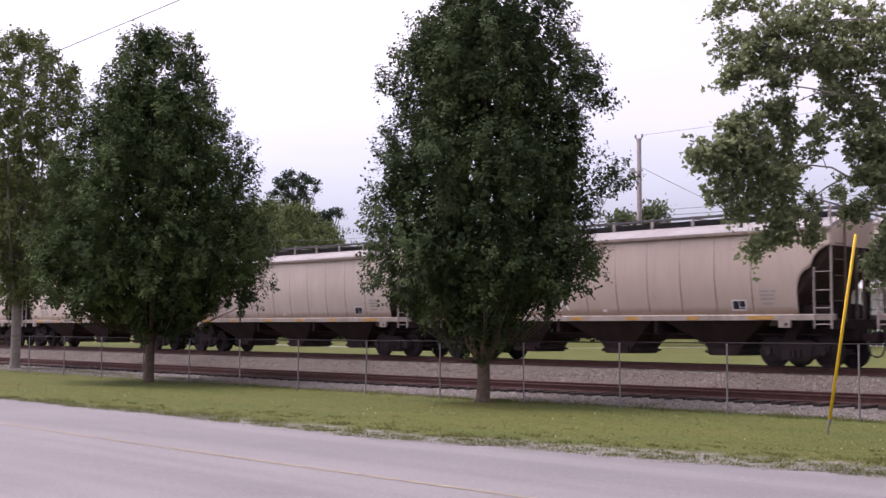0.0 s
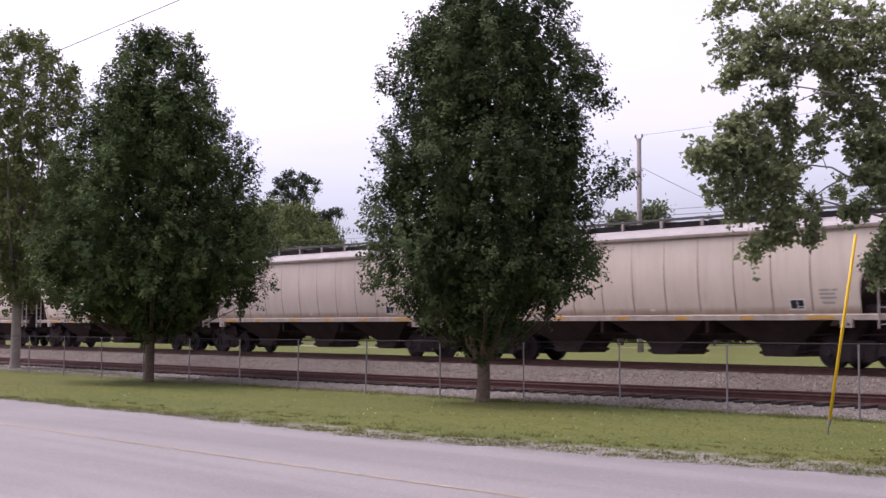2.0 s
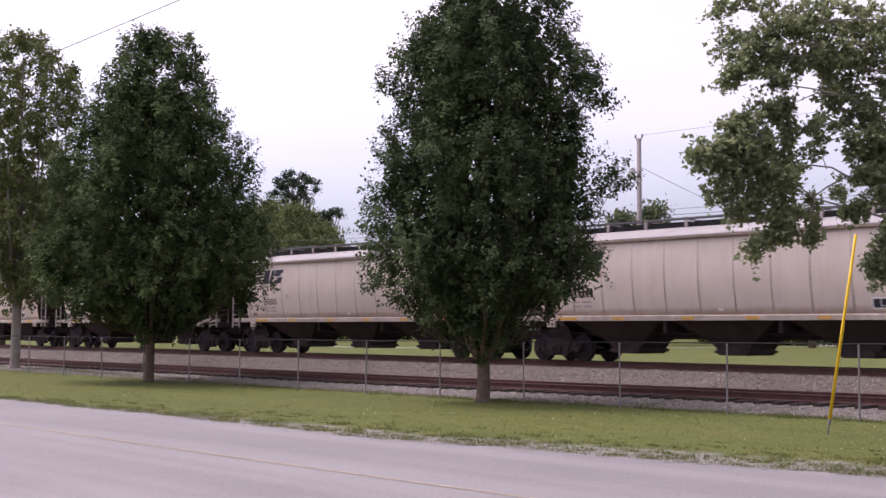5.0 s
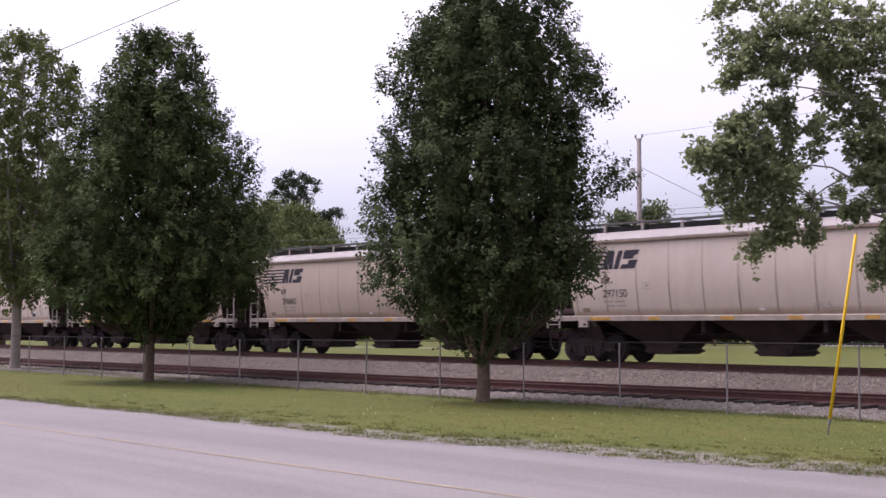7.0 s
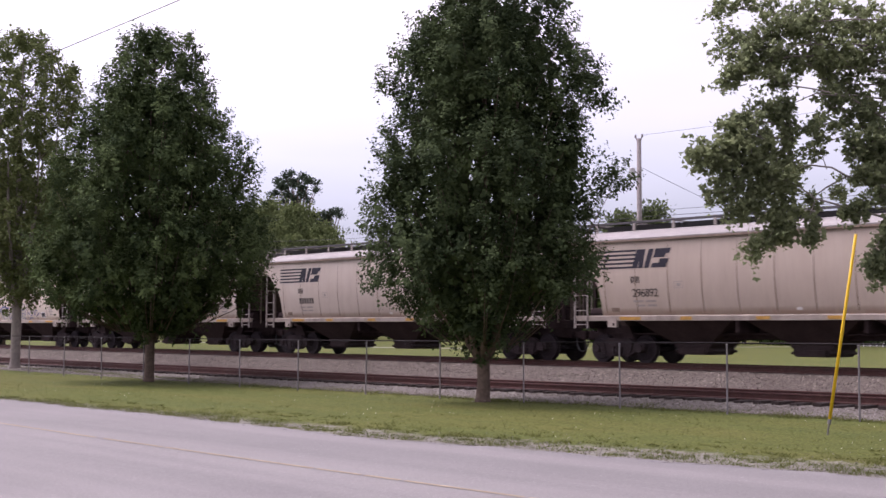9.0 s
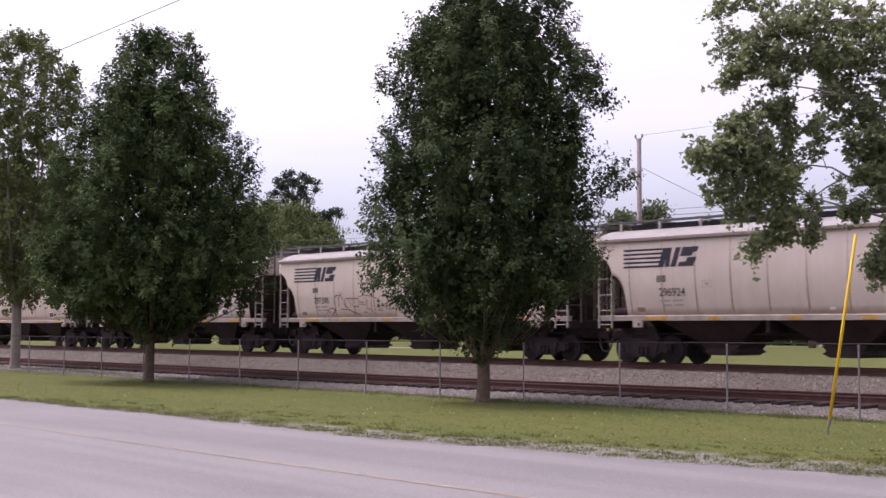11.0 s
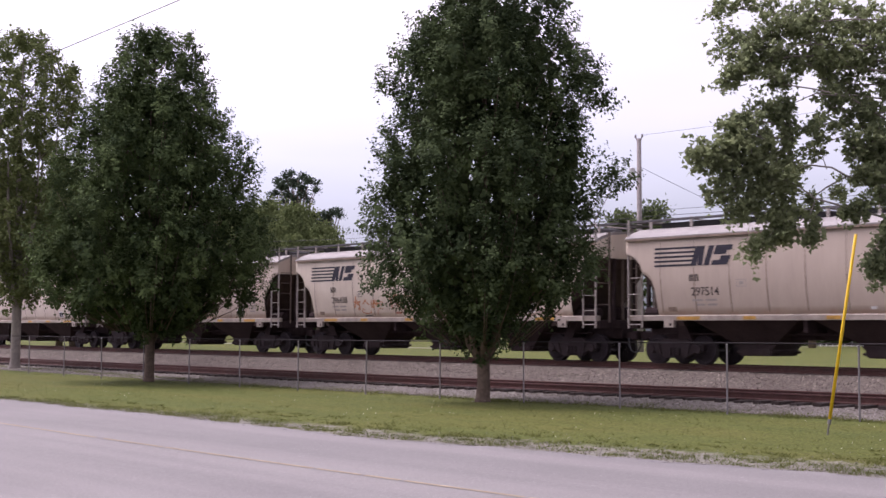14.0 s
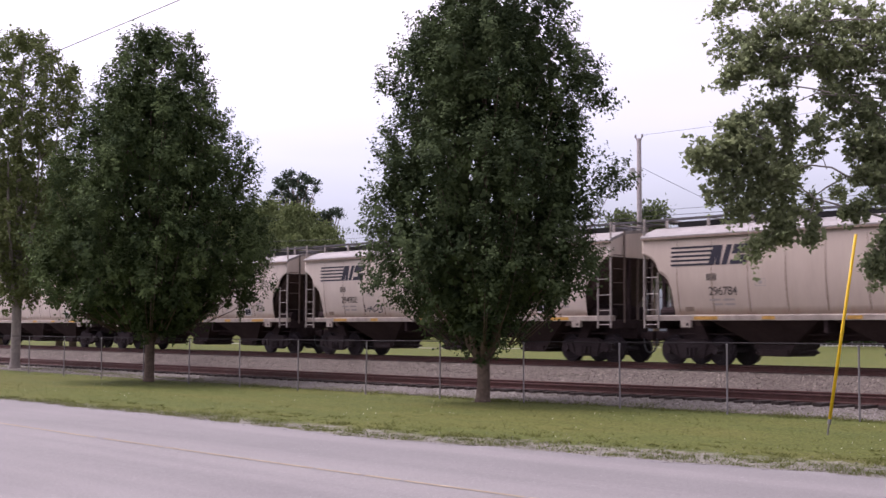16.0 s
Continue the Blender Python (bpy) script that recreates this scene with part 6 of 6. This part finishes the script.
# ---- distance ----
def far_tree(x, y, z, blobs, leaf, size, per, seed, label, trunk=0.35, sigma=0.55):
    t = new("far_tree")
    t.location = (x, y, -0.15)
    tagged(t, label, "tree", group="far trees behind the railway")
    rng = np.random.default_rng(seed)
    bm = bm_new()
    top = max(b[2] for b in blobs)
    tube(bm, [(0, 0, -0.2), (0.1, 0, top * 0.5), (0, 0, top)], [trunk, trunk * 0.7, 0.05], 8)
    cs = []
    for bx, by, bz, r, n in blobs:
        tube(bm, [(0, 0, bz * 0.6), (bx * 0.5, by * 0.5, bz * 0.82), (bx, by, bz)], [trunk * 0.4, trunk * 0.25, 0.04], 6)
        d = rng.normal(size=(n, 3))
        d /= np.linalg.norm(d, axis=1, keepdims=True)
        cs.append(np.array([bx, by, bz]) + d * (r * rng.uniform(0.35, 1, (n, 1)) ** 0.6) * np.array([1, 1, 0.75]))
    part("trunk", bm, M["bark"], t, smooth=True)
    part("crown", leaves_mesh("crown", np.concatenate(cs), sigma, per, size, leaf, seed + 1), None, t)


def build_distance():
    rng = random.Random(91)
    # tall ragged tree and the bushy mass before it
    far_tree(-133.0, 96, 0, [(-2.6, 0, 22.5, 0.4, 11), (-1.6, 0, 22.8, 0.2, 6), (-4.7, 0, 22.1, 0.3, 8), (-3.2, 0, 21.2, 0.7, 27), (-1.0, 0, 21.4, 0.7, 23), (1.1, 0, 22.1, 0.4, 11), (2.3, 0, 21.5, 0.4, 14), (4.0, 0, 21.0, 0.2, 5), (0.7, 0, 20.7, 0.4, 14), (4.0, 0, 20.1, 0.2, 5), (-6.2, 0, 20.2, 0.2, 5), (-4.9, 0, 20.4, 0.3, 8), (-2.2, 0, 19.9, 0.4, 14), (1.4, 0, 19.7, 0.4, 11), (-0.5, 0, 19.2, 0.4, 14), (2.3, 0, 18.8, 0.2, 5), (-3.2, 0, 19.2, 0.3, 8), (-5.4, 0, 18.8, 0.4, 11), (-0.7, 0, 18.0, 0.7, 27)],
             M["farpine"], 0.26, 26, 92, "tall ragged dark tree standing above the far woods", sigma=0.30)
    far_tree(-127.7, 97, 0, [(-2.8, 0, 16.9, 0.3, 8), (-2.0, 0, 16.2, 0.4, 11), (-0.3, 0, 16.4, 0.4, 14), (0.8, 0, 17.1, 0.4, 11), (2.1, 0, 17.2, 0.2, 6), (2.6, 0, 16.7, 0.2, 5), (0.2, 0, 15.7, 0.2, 5), (-1.1, 0, 17.1, 0.2, 5), (-1.8, 0, 15.4, 0.4, 11)],
             M["farpine"], 0.26, 26, 93, "small ragged dark tree beyond the far woods", sigma=0.28)
    for x, y, h, w in ((-142.5, 94, 18.0, 5.0), (-137.5, 92, 17.8, 5.4), (-132.6, 92, 18.6, 4.8), (-149, 95, 18.5, 5.0), (-128.4, 92.5, 17.9, 4.6), (-124.8, 93.5, 15.4, 3.8)):
        bl = [(rng.uniform(-w, w) * 0.8, rng.uniform(-2, 2), h * rng.uniform(0.45, 0.84), w * rng.uniform(0.35, 0.5), 40) for _ in range(12)] + [(rng.uniform(-1, 1), 0, h - 1.6, w * 0.42, 60)]
        far_tree(x, y, 0, bl, M["far"], 0.34, 38, int(-x * 10), "broad leafy green tree behind the railway")
    x = -240.0
    while x < -20:
        y = 128 + rng.uniform(-6, 10)
        h = 12.0 + rng.uniform(-1.6, 1.6) if -105 < x < -60 else 11.0 + rng.uniform(-1.5, 3.0) + (5.5 if x < -135 else 0)
        w = rng.uniform(3.5, 5.5)
        bl = [(rng.uniform(-w, w) * 0.8, rng.uniform(-2, 2), h * rng.uniform(0.3, 0.85), w * rng.uniform(0.35, 0.5), 11) for _ in range(8)]
        far_tree(x, y, 0, bl, M["far"], 0.95, 9, int(900 + x), "leafy green tree in the woods beyond the field", sigma=0.7)
        x += w * 1.35
    for x, y, h, w in ((-77.9, 95, 13.9, 1.6), (-73.6, 95, 14.4, 1.4), (-57.0, 95, 12.7, 1.1)):
        bl = [(rng.uniform(-w, w) * 0.6, rng.uniform(-1.5, 1.5), h * rng.uniform(0.5, 0.86), w * 0.55, 30) for _ in range(8)] + [(0, 0, h - 1.1, w * 0.5, 30)]
        far_tree(x, y, 0, bl, M["farmid"], 0.30, 34, int(300 - x), "rounded green tree behind the railway")

    # leafy trees across the field
    for k, x in enumerate((-200, -187, -172, -160, -150, -141, -133, -124, -116, -108, -100, -93, -87, -75.5, -71.5, -67.5)):
        y = 106 + rng.uniform(-1.5, 5)
        h, w = rng.uniform(8.0, 9.6), rng.uniform(3.8, 5.2) * (0.5 if x > -80 else 1)
        bl = [(rng.uniform(-w, w) * 0.7, rng.uniform(-1.2, 1.2), rng.uniform(1.6, h - 1.2), w * rng.uniform(0.4, 0.55), 17) for _ in range(9)]
        far_tree(x, y, 0, bl, M["hedge"], 0.62, 10, 700 + k, "dark green leafy tree across the far field", trunk=0.2, sigma=0.5)
    # olive trees close behind the railway
    for x, y, h, w in ((-122.0, 52, 19.0, 4.6), (-113.5, 54, 17.0, 4.0), (-106.5, 52, 14.5, 3.6), (-131.0, 55, 20.0, 5.0), (-98.5, 55, 10.5, 3.4)):
        bl = [(rng.uniform(-w, w) * 0.75, rng.uniform(-2, 2), h * rng.uniform(0.3, 0.86), w * rng.uniform(0.35, 0.5), 40) for _ in range(11)] + [(0, 0, h - 1.5, w * 0.45, 40)]
        far_tree(x, y, 0, bl, M["gold"], 0.36, 24, int(-x * 7), "olive green leafy tree close behind the railway", sigma=0.5)
    build_house()
    rg = np.random.default_rng(333)
    cs = np.stack([rg.uniform(-66, -42, 420), rg.uniform(101.6, 102.6, 420), rg.uniform(0.7, 2.2, 420)], -1)
    hedge = new("hedge", leaves_mesh("hedge", cs, 0.25, 16, 0.3, M["hedge"], 334))
    tagged(hedge, "low dark green clipped hedge before the house", "hedge")
    bm = bm_new()
    box(bm, -0.13, 0.13, -0.13, 0.13, -0.2, 7.4, 0.03)
    box(bm, -0.2, 0.2, -0.2, 0.2, 7.4, 7.55, 0.03)
    post = new("white_post", finish(bm, "white_post", M["siding"]))
    post.location = (-79.6, 100, 0.6)
    tagged(post, "tall square white post on the far lawn", "post")
    bm = bm_new()
    box(bm, -0.11, 0.11, -0.11, 0.11, -0.3, 1.1, 0.02)
    box(bm, -0.16, 0.16, -0.16, 0.16, 0.75, 1.1, 0.02)
    post = new("wooden_post", finish(bm, "wooden_post", M["bark"]))
    post.location = (-68.3, 97.0, 0.58)
    tagged(post, "short dark wooden post on the far lawn", "post")
    bm = bm_new()
    rod(bm, (0, 0, -0.2), (0.2, 0, 2.1), 0.045, 0.04, 8)
    post = new("yellow_guard", finish(bm, "yellow_guard", M["yellow"]))
    post.location = (-67.1, 80.0, ground_height(80.0))
    tagged(post, "short yellow guard tube on the far lawn", "guy wire guard")
    bm = bm_new()
    rows = [(-170, 84, 0.8), (-130, 80.5, 0.9), (-97, 75.5, 0.9), (-80, 78, 0.9), (-62, 95, 0.8), (-56, 100.8, 0.8), (-50, 118, 0.8)]
    a = [(bm.verts.new((x, y - w, ground_height(y - w) + 0.03)), bm.verts.new((x, y + w, ground_height(y + w) + 0.03))) for x, y, w in rows]
    for p, q in zip(a, a[1:]):
        bm.faces.new((p[0], q[0], q[1], p[1]))
    tagged(new("path", finish(bm, "path", M["path"])), "pale concrete path across the far field", "path", kind="structure")
    fence = new("white_picket_fence")
    fence.location = (-60.3, 100.9, 0.62)
    tagged(fence, "low white picket fence across the far field", "fence")
    bm = bm_new()
    prism(bm, [(-0.03, 0), (0.03, 0), (0.03, 0.2), (0, 0.24), (-0.03, 0.2)], "y", -0.02, 0.02)
    pm = finish(bm, "picket", M["siding"])
    for k in range(26):
        o = part("picket", pm, None, fence)
        o.location.x = k * 0.6
    bm = bm_new()
    box(bm, -0.1, 15.2, 0.02, 0.05, 0.10, 0.125)
    part("fence_rail", bm, M["siding"], fence)


def build_house():
    """A small white house with a columned porch, seen in glimpses between the cars."""
    h = new("house")
    h.location = (-63.4, 104, 0.62)
    tagged(h, "small white house with a columned porch and gray roof", "house")
    bm = bm_new()
    box(bm, 0.4, 13.0, 3.2, 13.0, 0.0, 5.6)
    wall = part("wall", bm, M["siding"], h, "white painted siding wall")
    for x in (1.4, 8.2, 10.6):
        bm = bm_new()
        box(bm, x, x + 1.1, 3.13, 3.22, 2.0, 4.0)
        win = part("window", bm, M["siding"], wall)
        bm = bm_new()
        box(bm, x + 0.1, x + 1.0, 3.10, 3.128, 2.1, 3.9)
        part("pane", bm, M["glass"], win)
    bm = bm_new()
    box(bm, 3.6, 4.7, 3.12, 3.22, 1.0, 3.3)
    part("door", bm, M["glass"], wall, "dark front door")
    bm = bm_new()
    prism(bm, [(2.7, 5.5), (13.5, 5.5), (8.1, 8.6)], "x", 0.0, 13.5)
    part("roof", bm, M["shingle"], h)
    bm = bm_new()
    prism(bm, [(-0.4, 5.2), (6.4, 5.2), (3.0, 7.3)], "y", -0.5, 3.4)
    part("porch_gable", bm, M["siding"], h, "white gabled porch roof")
    bm = bm_new()
    box(bm, -0.1, 6.1, -0.3, 3.2, 0.0, 0.7)
    part("porch_floor", bm, M["shingle"], h)
    bm = bm_new()
    rod(bm, (0, 0, 0.7), (0, 0, 5.2), 0.2, 0.16, 12)
    box(bm, -0.25, 0.25, -0.25, 0.25, 0.7, 0.95)
    box(bm, -0.25, 0.25, -0.25, 0.25, 4.95, 5.21)
    cm = finish(bm, "porch_column", M["siding"])
    for x in (0.3, 2.2, 4.0, 5.8):
        part("porch_column", cm, None, h).location.x = x


M["farmid"] = leaf_material("mid_green_foliage", (0.06, 0.085, 0.04), (0.15, 0.185, 0.08))
M["farpine"] = leaf_material("far_dark_foliage", (0.04, 0.058, 0.042), (0.085, 0.115, 0.075))


# ---- movement ----
def travel(t):
    """Where the middle of car 0 is along the track at t seconds, as the train slowly loses speed."""
    u = t / 8 - 1
    return 123.94 + 148.779 * u - 1.608 * u ** 2 + 0.0967 * u ** 3 + 0.0764 * u ** 4


def motions():
    times = [0.5 * i for i in range(33)]
    for k, car in CARS.items():
        walk(car, [(t, pose(travel(t) - k * CAR_L, TRACK_Y, RAIL_Z)) for t in times])
    sets = [o for car in CARS.values() for o in car.children_recursive if o.name.split(".")[0] == "wheelset"]
    rows = []
    for i in range(481):
        t = i / 30
        rows.append((t, Matrix.Rotation((travel(t) - travel(0)) / 0.457, 4, "Y")))
    walk(sets[0], rows)
    act, slot = sets[0].animation_data.action, sets[0].animation_data.action_slot
    for o in sets[1:]:
        o.rotation_mode = "QUATERNION"
        o.animation_data_create()
        o.animation_data.action = act
        o.animation_data.action_slot = slot


build_ground()
build_road()
build_grass()
build_row_of_trees()
build_maple()
build_train()
build_lines()
build_distance()
build_fence()
build_track("near_track", NEAR_Y, NEAR_Z, "empty rusty siding track on dark wooden ties", 41, 56000, (BED_Y, 29.2), "ballast", 0.030, dip)
build_track("far_track", TRACK_Y, RAIL_Z, "main railway track on raised gray stone ballast", 51, 62000, (29.2, 35.2), "ballast2", 0.029, lambda x: 0.0)
motions()
